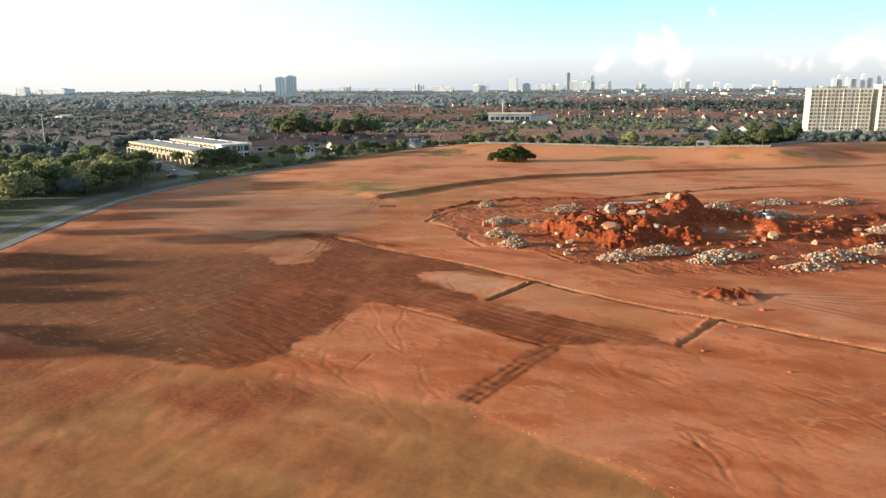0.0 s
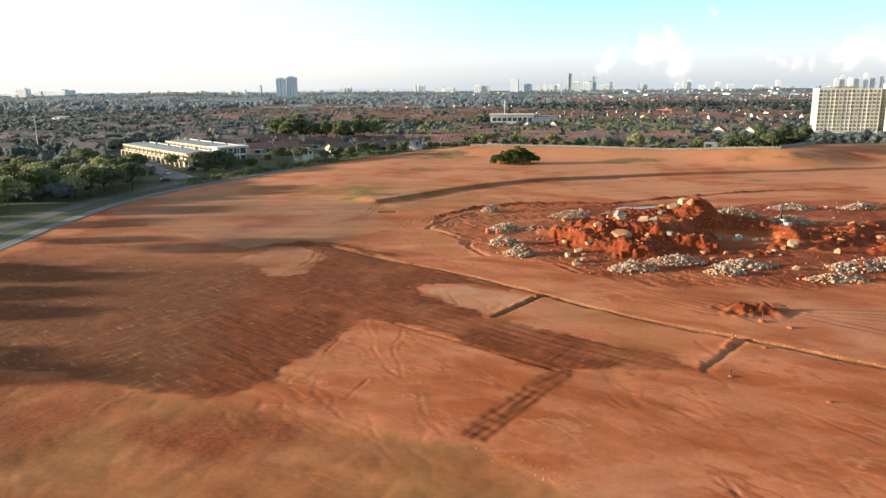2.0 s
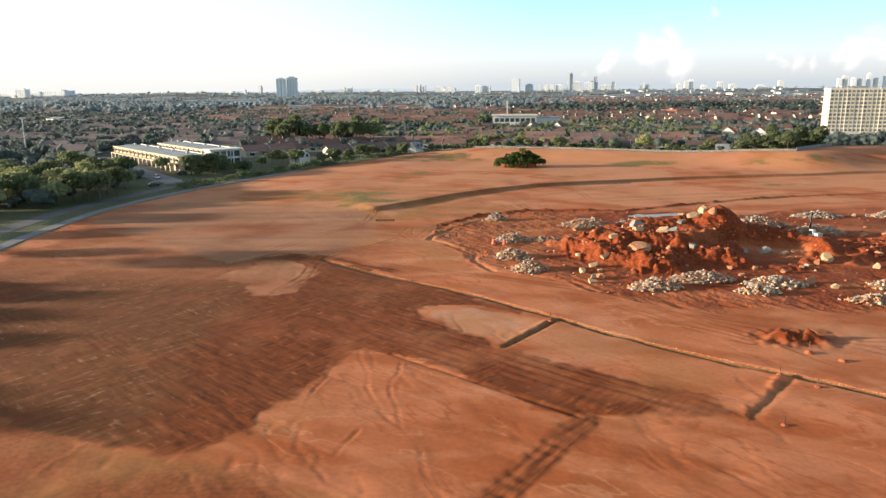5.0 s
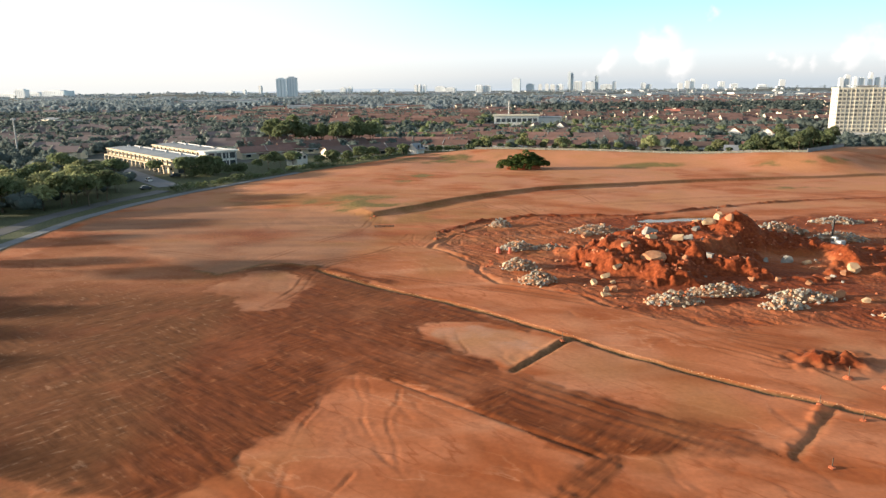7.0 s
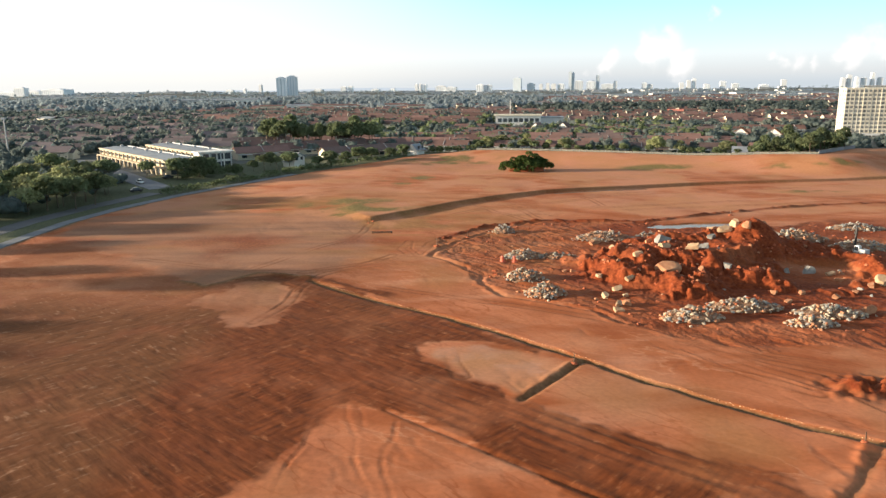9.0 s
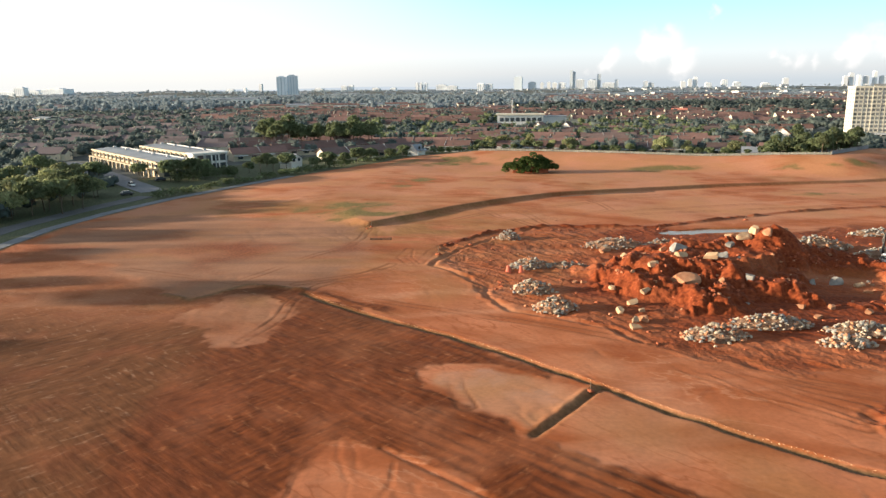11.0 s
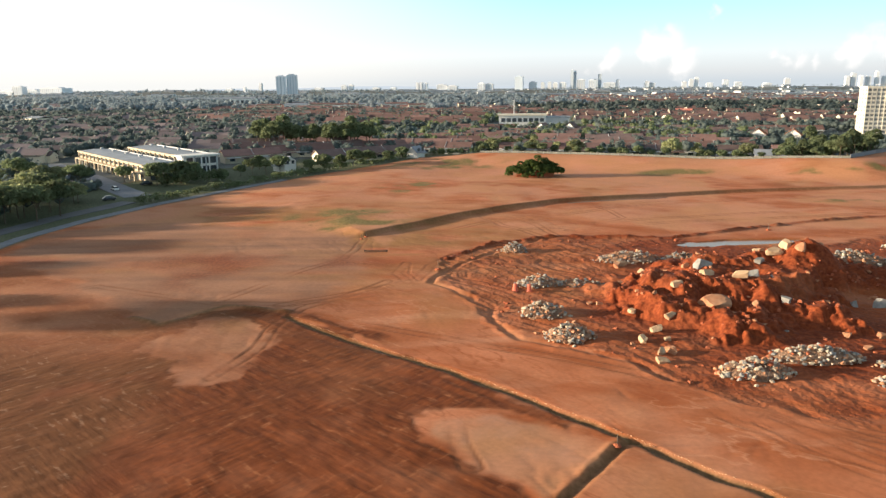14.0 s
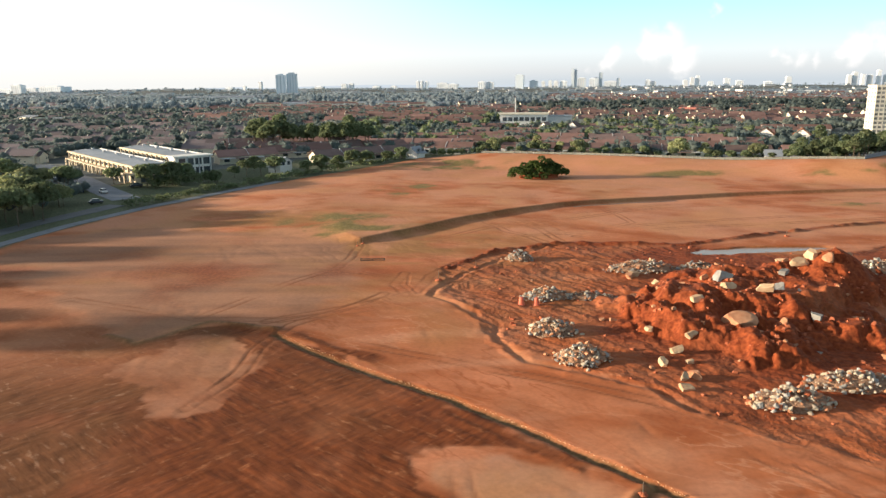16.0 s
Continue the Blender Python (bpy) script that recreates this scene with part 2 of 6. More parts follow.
# ---------------------------------------------------------------- the lie of the land
def value_noise(x, y, seed):
    xi, yi = np.floor(x), np.floor(y)
    fx, fy = x - xi, y - yi
    fx, fy = fx * fx * (3 - 2 * fx), fy * fy * (3 - 2 * fy)

    def lattice(a, b):
        h = np.sin(a * 127.1 + b * 311.7 + seed * 74.7) * 43758.5453
        return h - np.floor(h)
    top = lattice(xi, yi) * (1 - fx) + lattice(xi + 1, yi) * fx
    low = lattice(xi, yi + 1) * (1 - fx) + lattice(xi + 1, yi + 1) * fx
    return top * (1 - fy) + low * fy


def fbm(x, y, size, octaves=4, seed=0):
    """Cloudy noise between about -1 and 1, with features of that size in metres."""
    total, amp, norm = 0.0, 1.0, 0.0
    for k in range(octaves):
        total = total + amp * (value_noise(x / size + 17.3 * k, y / size - 9.1 * k, seed + k) * 2 - 1)
        norm += amp
        size, amp = size * 0.48, amp * 0.55
    return total / norm * 1.5


def ease(v, a, b):
    t = np.clip((v - a) / (b - a), 0, 1)
    return t * t * (3 - 2 * t)


def along(x, y, pts):
    """Distance to a line of points, the signed side (left of its run is positive) and the share of its run."""
    best = np.full(np.shape(x), 1e9)
    side, share = np.zeros(np.shape(x)), np.zeros(np.shape(x))
    for k in range(len(pts) - 1):
        (ax, ay), (bx, by) = pts[k], pts[k + 1]
        dx, dy = bx - ax, by - ay
        n2 = dx * dx + dy * dy
        t = np.clip(((x - ax) * dx + (y - ay) * dy) / n2, 0, 1)
        ex, ey = x - ax - t * dx, y - ay - t * dy
        d = np.hypot(ex, ey)
        near = d < best
        best = np.where(near, d, best)
        side = np.where(near, np.sign(dx * ey - dy * ex), side)
        share = np.where(near, (k + t) / (len(pts) - 1), share)
    return best, side * best, share


def inside(x, y, poly, soft=2.0, ragged=0.0, seed=0):
    """1 inside a polygon, 0 outside, with an edge that many metres soft and ragged."""
    if ragged:
        x, y = x + fbm(x, y, 6.0, 3, seed) * ragged, y + fbm(x, y, 6.0, 3, seed + 5) * ragged
    hit = np.zeros(np.shape(x), bool)
    for k in range(len(poly)):
        (ax, ay), (bx, by) = poly[k], poly[(k + 1) % len(poly)]
        cross = ((ay > y) != (by > y)) & (x < (bx - ax) * (y - ay) / ((by - ay) or 1e-9) + ax)
        hit ^= cross
    d = along(x, y, list(poly) + [poly[0]])[0]
    return ease(np.where(hit, d, -d), -soft / 2, soft / 2)


FIELD_EDGE = [(-92, -47.3), (-97, 106.4), (-101, 159.6), (-104, 195), (-103.5, 230.5), (-99, 254.1), (-90, 281.3), (-76, 309.7), (-62, 334.5), (-40, 366.4), (-15, 397.2),
              (15, 403.1), (58, 386.5), (98, 368.8), (137, 351.6), (157, 341.6), (187, 367.6), (226, 368.8), (330, 380.6), (900, 472.8)]
FIELD = FIELD_EDGE + [(900, -240), (-92, -240)]
SCARP = [(-130, 198.6), (-62, 215.1), (-21, 231.1), (-10.9, 241.1), (0.3, 253.5), (16.3, 267.8), (33.8, 278.4), (52, 284.9), (71, 290.5), (90, 295.3), (110, 299), (143, 303.8), (198, 315.6), (420, 347.5)]
DITCH = [(-26.3, 168.5), (-20.7, 162.6), (-9.0, 152.9), (-0.6, 146.2), (9.0, 137.0), (16.9, 128.9), (24.1, 120.9), (31.4, 113.9), (38.7, 107.6), (44.6, 103.6), (52.3, 97.4), (62, 89.8), (84, 72.1), (120, 43.7)]
STUB_A = [(17.6, 126.9), (8.6, 115.2)]
STUB_B = [(42.8, 102.2), (34.3, 92.5)]
TRENCH = [(3.1, 74.0), (15.7, 92.1)]
LOW_EDGE = [(-66, 89.8), (-44, 88.6), (-28, 83.9), (-15, 79.8), (-5, 75.5), (3.6, 72.4), (7.8, 68.8), (13.1, 63.1), (17, 59.7), (21.8, 54), (30, 42), (44, 20)]
TILLED = [(-90, 108), (-67, 99.7), (-54, 94.6), (-40.6, 89.9), (-33.2, 87.7), (-28.5, 86), (-20.8, 89.1), (-21.5, 96.4), (-18.6, 98.8), (-16.1, 105.4), (-12.6, 116), (-5.8, 111.2), (6.1, 100.6), (14.6, 93.2),
          (19.6, 91.7), (30.5, 94.2), (34.6, 92.6), (32, 95.7), (25.3, 101.2), (16.8, 107.4), (8, 114.8), (3.2, 121.6), (-2.1, 126.8), (-4.2, 130.2), (-2.6, 134.4), (4, 134.6), (12, 130.6), (14.4, 131.4),
          (-0.6, 145.2), (-26.3, 167.6), (-30, 173), (-38.2, 174), (-45.6, 164.4), (-51.4, 168.6), (-76, 192.7), (-95, 206), (-98, 150)]
RUBBLE_ZONE = [(-3.2, 193.8), (-1, 208), (10, 222.2), (26, 228.7), (53, 225.8), (66, 216.9), (85, 217.5), (100, 224.6), (128, 231.7), (150, 212.8), (150, 151.3), (100, 138.3),
               (64, 130), (41, 131), (31, 138), (24, 149.5), (14.4, 154.8), (6.3, 166.1), (5, 174.9), (1, 185.6)]
CHANNEL = [(20.6, 226), (9.5, 213.7), (-1.1, 197.5), (-3.1, 188), (1.7, 181.1), (6.2, 172.6), (6.5, 166.4), (10, 157.7), (17.4, 153.3), (23.6, 148.9), (27.4, 143)]
SAND_PATCH = [(-44.5, 154.7), (-42, 160.5), (-39.1, 168), (-32.9, 167), (-27.2, 161.4), (-26.6, 152.6), (-29.7, 144.6), (-33.8, 142.0), (-38.3, 147.7)]
PALE_POND = [(-2.9, 130), (-1.6, 133.3), (2.2, 132.9), (10, 129.4), (16.4, 126.3), (8.4, 115.6), (3.2, 122.2), (-0.1, 124.2), (-2.1, 126.8)]
RILLS = [[(-12.1, 113.5), (-9.5, 102.3), (-7.5, 94.5), (-4.9, 90.2), (-2.9, 86.4), (-1.9, 80.9), (-0.1, 77.1), (0.9, 74.8)], [(-5.6, 109.4), (-6.8, 103.2), (-6.4, 100.0), (-4.9, 90.2)],
         [(-14.6, 110.6), (-16.3, 98.8), (-16.9, 91.5), (-16.5, 88.6), (-10.7, 84.3), (-9.2, 90.0)], [(-15.3, 86.6), (-11.4, 79.3), (-7.4, 76.7), (-6.1, 74.2)], [(19.3, 82.9), (23.1, 77.6), (26.5, 72.8), (27.2, 63.5)],
         [(22.8, 71.4), (25.4, 67.2), (27.9, 62.3), (27.7, 56.0)], [(19.7, 86.7), (21.6, 80.4), (22.7, 75.1)], [(23.8, 84), (27.3, 80.4), (30.5, 77)], [(40, 82.7), (47, 70.9), (50, 60.3), (54, 49.6)], [(45.5, 82.5), (48.9, 75.6)],
         [(-6.6, 189.4), (-8.2, 195), (-8.2, 200.7)], [(32.7, 131), (35.5, 124.9), (40.9, 120.7), (44, 117)]]
# dead straight cut along the bare triangle, and the low bank behind the sand
CUT = [(-7.5, 112.6), (6.1, 100.6), (15.2, 92.7)]
BANK = [(-27, 170.8), (-33, 172.6), (-38.2, 174.7), (-42, 169.5), (-45.6, 164.9), (-51.4, 168.6)]
# silt pan, toned down and streaked for soft tree shade, with olive stains
PAN = [(-76, 192.7), (-51.4, 168.6), (-45.6, 165), (-38, 174.7), (-27, 170.6), (-20, 181), (-18, 198), (-23.6, 229), (-50, 243), (-86, 250), (-101, 235), (-101, 212)]
STAINS = [[(-45.2, 165.4), (-38.4, 174.4), (-46, 175.5), (-49.5, 169.5)], [(-68.3, 198.6), (-60.8, 198.4), (-58, 193), (-62, 190)], [(-95, 214), (-86, 221.5), (-79, 215), (-85, 209)], [(-38.5, 166.5), (-33, 166), (-30, 160), (-36, 160)]]
WHEEL_TRACKS = [[(-30, 172), (-12, 164.3), (6, 154.3), (26, 143.6), (36, 133.6), (52, 118.2), (80, 108.7)], [(-28, 174.3), (-14, 184.4), (-6, 190.3), (-4, 200.9), (6, 217.5), (26, 224.6)],
                [(-30, 144.2), (-27, 160.8), (-24, 172.6), (-12, 189.1)], [(-0.8, 135), (0.4, 129), (1.3, 122)], [(27.5, 144.3), (30.7, 131), (37.4, 123.4), (43.3, 115.9)], [(34, 133.6), (48, 125.3), (68, 104), (92, 89.8)],
                [(-9, 203.3), (-10, 195), (-7, 185.6), (-2.5, 187.9)], [(10, 208), (2, 196.2), (4, 184.4), (12, 172.6), (24, 163.1)], [(-80, 174.9), (-66, 186.8), (-40, 176.1), (-26, 174.9), (0, 186.8)],
                [(30, 141.8), (36, 132.4), (46, 117), (54, 104)], [(34, 139.5), (46, 127.7), (60, 117), (84, 114.7)], [(8, 262.4), (14, 243.5), (22, 230.5)], [(14, 267.1), (22, 245.9), (26, 230.5)], [(-40, 177.3), (-22, 208), (-22, 231.7)],
                [(20, 250.6), (52, 270.7), (90, 281.3), (143, 290.8), (200, 297.9)], [(40, 245.9), (75, 256.5), (120, 265.9), (190, 276.6)], [(-6, 231.7), (10, 248.2), (30, 264.8), (60, 279), (110, 288.4)],
                [(30, 236.4), (60, 245.9), (100, 252.9), (150, 264.8)], [(12, 236.4), (34, 241.1), (48, 252.9), (44, 269.5)]]
WINDROW = [(-1, 208), (10, 222.8), (26, 229.3), (53, 226.9), (66, 232.3), (80, 238.8), (92, 244.1), (112, 250.6), (150, 257.7)]
POOL = (68, 221.5, 16.5, 3.0)
MOUND = [(27, 181), (28, 170), (33, 163), (39, 157), (46, 157.5), (49, 162.5), (53, 161.5), (61.5, 161.5), (63, 170), (67, 178), (77, 181), (84, 189), (79, 198), (70, 202), (58, 203), (46, 200), (35, 194)]
UPPER = [(35, 180), (38, 173), (49, 171), (56, 173), (62, 178), (73, 183), (76, 190), (67, 197), (53, 196), (42, 190)]
BUMPS = [(57, 166, 4, 3.5, 1.1), (96, 179.7, 9, 7.1, 1.0), (110, 172.6, 10, 9.5, 1.0), (124, 179.7, 12, 9.5, 1.2), (69, 158, 5, 3, 0.7), (32, 172, 5, 6, 0.9), (47, 160, 3, 4, 0.8), (92, 167, 7, 4, 1.0)]
CONE = (65.8, 188.6, 6.6, 4.4)
RIDGES = [([(38, 189.1), (46, 190.3), (53, 187.9), (58, 190.3)], 0.8, 3.6), ([(30, 176), (34, 168), (40, 161), (44, 158)], 1.0, 2.6), ([(83, 187), (85, 178), (83, 170)], 1.9, 4.0), ([(78, 165), (84, 163), (90, 166)], 1.0, 3.0),
          ([(84, 173.8), (90, 170.2), (99, 173.8)], 1.2, 3.5), ([(98, 158.4), (110, 163.1), (124, 165.5)], 2.0, 4.0), ([(44, 168), (52, 170), (58, 175)], 0.8, 2.6), ([(104, 182), (112, 186), (122, 188)], 1.6, 3.4)]


def rotated(x, y, dx, dy):
    return x * dx + y * dy, -x * dy + y * dx


def land(x, y, fine=True):
    """Height of the ground, and the shares of each kind of soil."""
    x, y = np.asarray(x, float), np.asarray(y, float)
    field = inside(x, y, FIELD, 3.0, 1.0, 3)
    z = fbm(x, y, 38, 3, 1) * 0.22 * field
    # upper terrace behind the scarp, then the bank under the hoarding
    d, s, share = along(x, y, SCARP)
    soft = 1 - ease(x, -40, -20)
    beyond = np.clip((s + 0.6 + soft * 6) / (1.4 + soft * 52), 0, 1)
    beyond = beyond * beyond * (3 - 2 * beyond) * ease(x, -95, -20)
    z = z + 1.1 * beyond * (1 - 0.3 * ease(x, 60, 160))
    ed, es, eshare = along(x, y, FIELD_EDGE)
    bank = ease(x, -45, 35) * ease(y, 271.9, 319.1) * (1 + 0.65 * ease(x, 105, 158)) * (1 - 0.8 * ease(x, 240, 420))
    z = z + bank * np.where(es < 0, 3.4 * (1 - ease(ed, 3, 38)), 3.4 * (1 - ease(ed, 2, 16)))
    z = np.where(es > 0, z * (1 - 0.55 * ease(ed, 10, 60) * ease(y, 271.9, 307.3)), z)
    # land outside the field
    left = ease(es, 2, 40) * ease(-x, 20, 80) * ease(y, 236.4, 354.6)
    z = z + left * 1.8
    for hx, hy, rx, ry, hh in ((330, 2720, 260, 190, 15), (1430, 2955, 330, 190, 17), (-950, 2600, 220, 150, 18), (-300, 3190, 500, 190, 12)):
        z = z + hh * np.exp(-((x - hx) / rx) ** 2 - ((y - hy) / ry) ** 2)
    hills = ease(y, 1063.8, 3073.2)
    z = z + hills * (fbm(x, y, 1100, 3, 21) * 9 - 4)
    rub = inside(x, y, RUBBLE_ZONE, 3.6, 2.0, 8)
    til = inside(x + fbm(x, y, 1.6, 2, 43) * 0.8, y, TILLED, 1.2, 1.9, 4)
    sand = inside(x + fbm(x, y, 1.6, 2, 43) * 0.9, y, SAND_PATCH, 1.6, 2.6, 6) * np.clip(0.78 + fbm(x, y, 6, 3, 7) * 0.5, 0.15, 1)
    pond = inside(x, y, PALE_POND, 1.6, 1.2, 9)
    til = til * (1 - 0.8 * sand) * (1 - pond)
    til = til * (1 - 0.5 * ease(-x - 36, 0, 14) * ease(y + x * 0.18, 134.7, 153.7)) * np.clip(0.9 + 0.2 * ease(-x, 10, 25) + fbm(x, y, 7, 3, 44) * 0.35, 0, 1)
    dt, st, sh = along(x, y, TRENCH)
    strip = ease(2.0 - dt, 0, 0.7) * ease(sh, 0.0, 0.02)
    til = np.maximum(til, strip)
    dl, sl, _ = along(x, y, LOW_EDGE)
    low = ease(-sl + fbm(x, y, 5, 3, 46) * 0.9 * ease(x, -5, 6), -1.2 + 0.8 * ease(x, -5, 6), 1.6 - 1.1 * ease(x, -5, 6)) * ease(70 - np.abs(x + 10), 0, 25)
    low = low * (y < 112)
    lu, lv = rotated(x, y, 0.45, 0.89)
    z = z - 0.08 * low * ease(x, -30, 8) + low * fbm(lu * 0.5, lv, 3.6, 3, 92) * 0.05
    db, sb, _ = along(x, y, BANK)
    z = z + 0.35 * np.exp(-(db / 0.9) ** 2) * np.clip(0.8 + fbm(x, y, 3, 2, 16), 0.2, 1.4)
    dc, sc, csh = along(x, y, CUT)
    z = z + (0.04 * np.exp(-((sc - 0.6) / 0.3) ** 2) - 0.16 * np.exp(-(sc / 0.32) ** 2)) * (1 - ease(dc - np.abs(sc), 0.1, 0.8))
    # drains
    dd, sd, dsh = along(x, y, DITCH)
    til = np.maximum(til, ease(sd + fbm(x, y, 3, 2, 17) * 0.6, 1.5, 2.0) * (1 - ease(sd + fbm(x, y, 5, 2, 18) * 1.2, 3.4, 4.6)) * ease(dsh, 0.005, 0.02) * (1 - ease(dsh, 0.12, 0.15)))
    wob = fbm(x, y, 3.0, 2, 12) * 0.25
    ends = 1 - ease(dd - np.abs(sd), 0.2, 1.2)
    ditch = (1 - ease(np.abs(sd + 0.05 + wob), 0.40, 0.72)) * ends
    lump = np.clip(0.55 + fbm(x, y, 2.4, 3, 13) * 0.8, 0.1, 1.4)
    z = z - 0.3 * ditch + ends * 0.02 * lump * np.exp(-((sd + wob - 0.95) / 0.25) ** 2)
    da, sa, _ = along(x, y, STUB_A)
    past = 1 - ease(da - np.abs(sa), 0.1, 0.7)
    stub = ease(sa + wob, -0.5, -0.2) * (1 - ease(sa, 0.05, 1.0)) * past
    z = z - 0.3 * stub + 0.18 * lump * np.exp(-((sa + wob + 0.9) / 0.4) ** 2) * past
    db, sb, _ = along(x, y, STUB_B)
    past = 1 - ease(db - np.abs(sb), 0.1, 0.8)
    rag = fbm(x, y, 1.5, 3, 38)
    pit = ease(sb + wob + rag * 0.35, -0.35, -0.1) * (1 - ease(sb + rag * 0.3, 0.0, 1.2)) * past
    z = z - 0.16 * pit + (0.22 + rag * 0.16) * lump * np.exp(-((sb + wob + rag * 0.4 + 1.0) / 0.65) ** 2) * past
    z = z - 0.26 * np.exp(-((st - 1.85) / 0.2) ** 2) * strip + strip * (0.022 * np.sin(st * 4.4 + fbm(x, y, 9, 2, 45) * 1.6) + fbm(x, y, 1.0, 2, 49) * 0.02)
    # dug and heaped ground round the rock heaps
    heap = np.zeros(np.shape(x))
    for bx, by, rx, ry, h in BUMPS:
        heap = heap + h * np.exp(-(((x - bx) / rx) ** 2 + ((y - by) / ry) ** 2) * 1.4)
    cone = CONE[3] * np.clip(1 - np.hypot(x - CONE[0], (y - CONE[1]) * 1.15) / CONE[2] + fbm(x, y, 4, 2, 36) * 0.07, 0, 1)
    crag = 1 - np.abs(fbm(x, y, 8.0, 4, 31))
    shake = fbm(x, y, 3.4, 3, 33) * 2.2
    heap = heap + 1.8 * inside(x, y, MOUND, 5.0, 3.2, 81) + 2.1 * inside(x, y, UPPER, 6.0, 3.6, 82)
    gully = np.clip(1 - np.abs(fbm(x * 0.7, y * 0.3, 2.2, 3, 83)) * 2.6, 0, 1)
    heap = heap - gully * 0.9 * np.clip(heap, 0, 1) * np.clip(4.2 - heap, 0, 1)
    ledge = np.round(heap * 1.5 + fbm(x, y, 5, 3, 91) * 0.5) / 1.5
    heap = np.where(heap > 0.2, 0.55 * heap + 0.45 * ledge, heap)
    for line, h, w in RIDGES:
        dr = along(x + shake, y + shake * 0.6, line)[0]
        heap = heap + h * np.clip(1 - dr / w, 0, 1) ** 0.8
    z = z + rub * np.sin(rotated(x, y, 0.6, -0.8)[1] * 2.6 + fbm(x, y, 10, 2, 34) * 6) * 0.05 * np.exp(-heap)
    z = z + rub * (cone + heap * (0.78 + 0.3 * crag) + fbm(x, y, 1.7, 3, 35) * 0.08 * np.clip(heap, 0, 1.5) + fbm(x, y, 2.6, 3, 14) * (0.13 + 0.06 * np.clip(heap, 0, 1)) - 0.12 + fbm(x, y, 12, 2, 15) * 0.2)
    z = z + 0.07 * np.exp(-((rub - 0.5) / 0.22) ** 2) * (rub > 0.02)
    # shallow channel along the west border of the dug ground
    dk = along(x + fbm(x, y, 4, 2, 89) * 0.6, y, CHANNEL)[0]
    z = z - 0.2 * np.exp(-(dk / 0.5) ** 2) + 0.1 * np.exp(-((dk - 1.2) / 0.4) ** 2) * np.clip(0.7 + fbm(x, y, 2.5, 2, 90), 0, 1.4)
    # spoil dump beside the drain
    scar = np.exp(-(((x - 51.4) / 5.8) ** 2 + ((y - 117.5) / 3.3) ** 2) * 1.3)
    z = z + scar * (0.45 + fbm(x, y, 1.7, 3, 41) * 1.1)
    dw, _, wsh = along(x, y, WINDROW)
    z = z + (0.5 * np.exp(-((dw + fbm(x, y, 2.2, 2, 47) * 0.4) / 0.7) ** 2)) * np.clip(0.8 + fbm(x, y, 3, 2, 48) * 0.8, 0.2, 1.5) * (1 - ease(wsh, 0.9, 1.0))
    # pool
    px, py, prx, pry = POOL
    basin = 1 - ease(np.hypot((x - px) / prx, (y - py + (x - px) * -0.106) / pry) + fbm(x, y, 6, 2, 19) * 0.12, 0.75, 1.05)
    z = z * (1 - basin) - 0.55 * basin
    tracks = np.zeros(np.shape(x))
    if fine:
        u, v = rotated(x, y, 0.74, -0.67)
        other = ease(fbm(x, y, 26, 2, 50) - (x + 38) * 0.05, -0.3, 0.5)
        u2, v2 = rotated(x, y, 0.68, 0.73)
        ruts = fbm(u * 0.13, v, 1.1, 3, 52) * (1 - other) * 0.06 + fbm(u2 * 0.3, v2, 1.2, 3, 51) * other * 0.028
        ruts = ruts + 0.05 * np.sin(v * 3.4 + fbm(x, y, 14, 2, 84) * 1.5) * ease(x, -10, 2) * np.clip(0.6 + fbm(x, y, 5, 2, 85), 0, 1)
        z = z + til * field * (ruts + fbm(x, y, 1.3, 2, 53) * 0.03)
        z = z + field * (1 - til) * (1 - rub) * fbm(x, y, 5.5, 3, 54) * 0.05
        bare = field * (1 - til) * (1 - rub)
        ru, rv = rotated(x + fbm(x, y, 8, 2, 71) * 2.2, y + fbm(x, y, 8, 2, 72) * 2.2, 0.55, -0.83)
        rill = np.clip(1 - np.abs(fbm(ru * 0.25, rv, 4.0, 3, 73)) * 4.5, 0, 1) ** 2
        z = z - bare * rill * 0.055 * ease(fbm(x, y, 22, 2, 74), -0.25, 0.35)
        for line in RILLS:
            dr = along(x + fbm(x, y, 5, 3, 55) * 0.5, y, line)[0]
            z = z - (0.048 * np.exp(-(dr / 0.15) ** 2) - 0.02 * np.exp(-((dr - 0.5) / 0.2) ** 2)) * np.clip(0.75 + fbm(x, y, 4, 2, 57), 0.1, 1.3)
            tracks = np.maximum(tracks, 0.18 * np.exp(-(dr / 0.16) ** 2))
        for line in WHEEL_TRACKS:
            dr = along(x + fbm(x, y, 14, 2, 56) * 1.2, y, line)[0]
            here = np.clip(0.7 + fbm(x, y, 9, 2, 58), 0.1, 1.2) * field
            z = z - (0.045 * np.exp(-((dr - 0.9) / 0.22) ** 2) - 0.012 * np.exp(-((dr - 1.4) / 0.25) ** 2)) * here
            tracks = np.maximum(tracks, np.exp(-((dr - 0.9) / 0.25) ** 2) * here)
    return z, field, til, rub, low, sand, pond, ditch, pit, scar, beyond, basin, s, tracks


def steps(pieces, far_a, far_b, grow):
    """Grid lines: even stretches (from, to, step) where the path comes near, wider and wider beyond them."""
    mid = [pieces[0][0]]
    for a, b, step in pieces:
        mid += list(np.linspace(a, b, int(round((b - a) / step)) + 1)[1:])
    up, d, q = [], pieces[-1][2], mid[-1]
    while q < far_b:
        d *= grow
        q += d
        up.append(min(q, far_b))
    down, d, q = [], pieces[0][2], mid[0]
    while q > far_a:
        d *= grow
        q -= d
        down.append(max(q, far_a))
    return np.array(down[::-1] + mid + up)


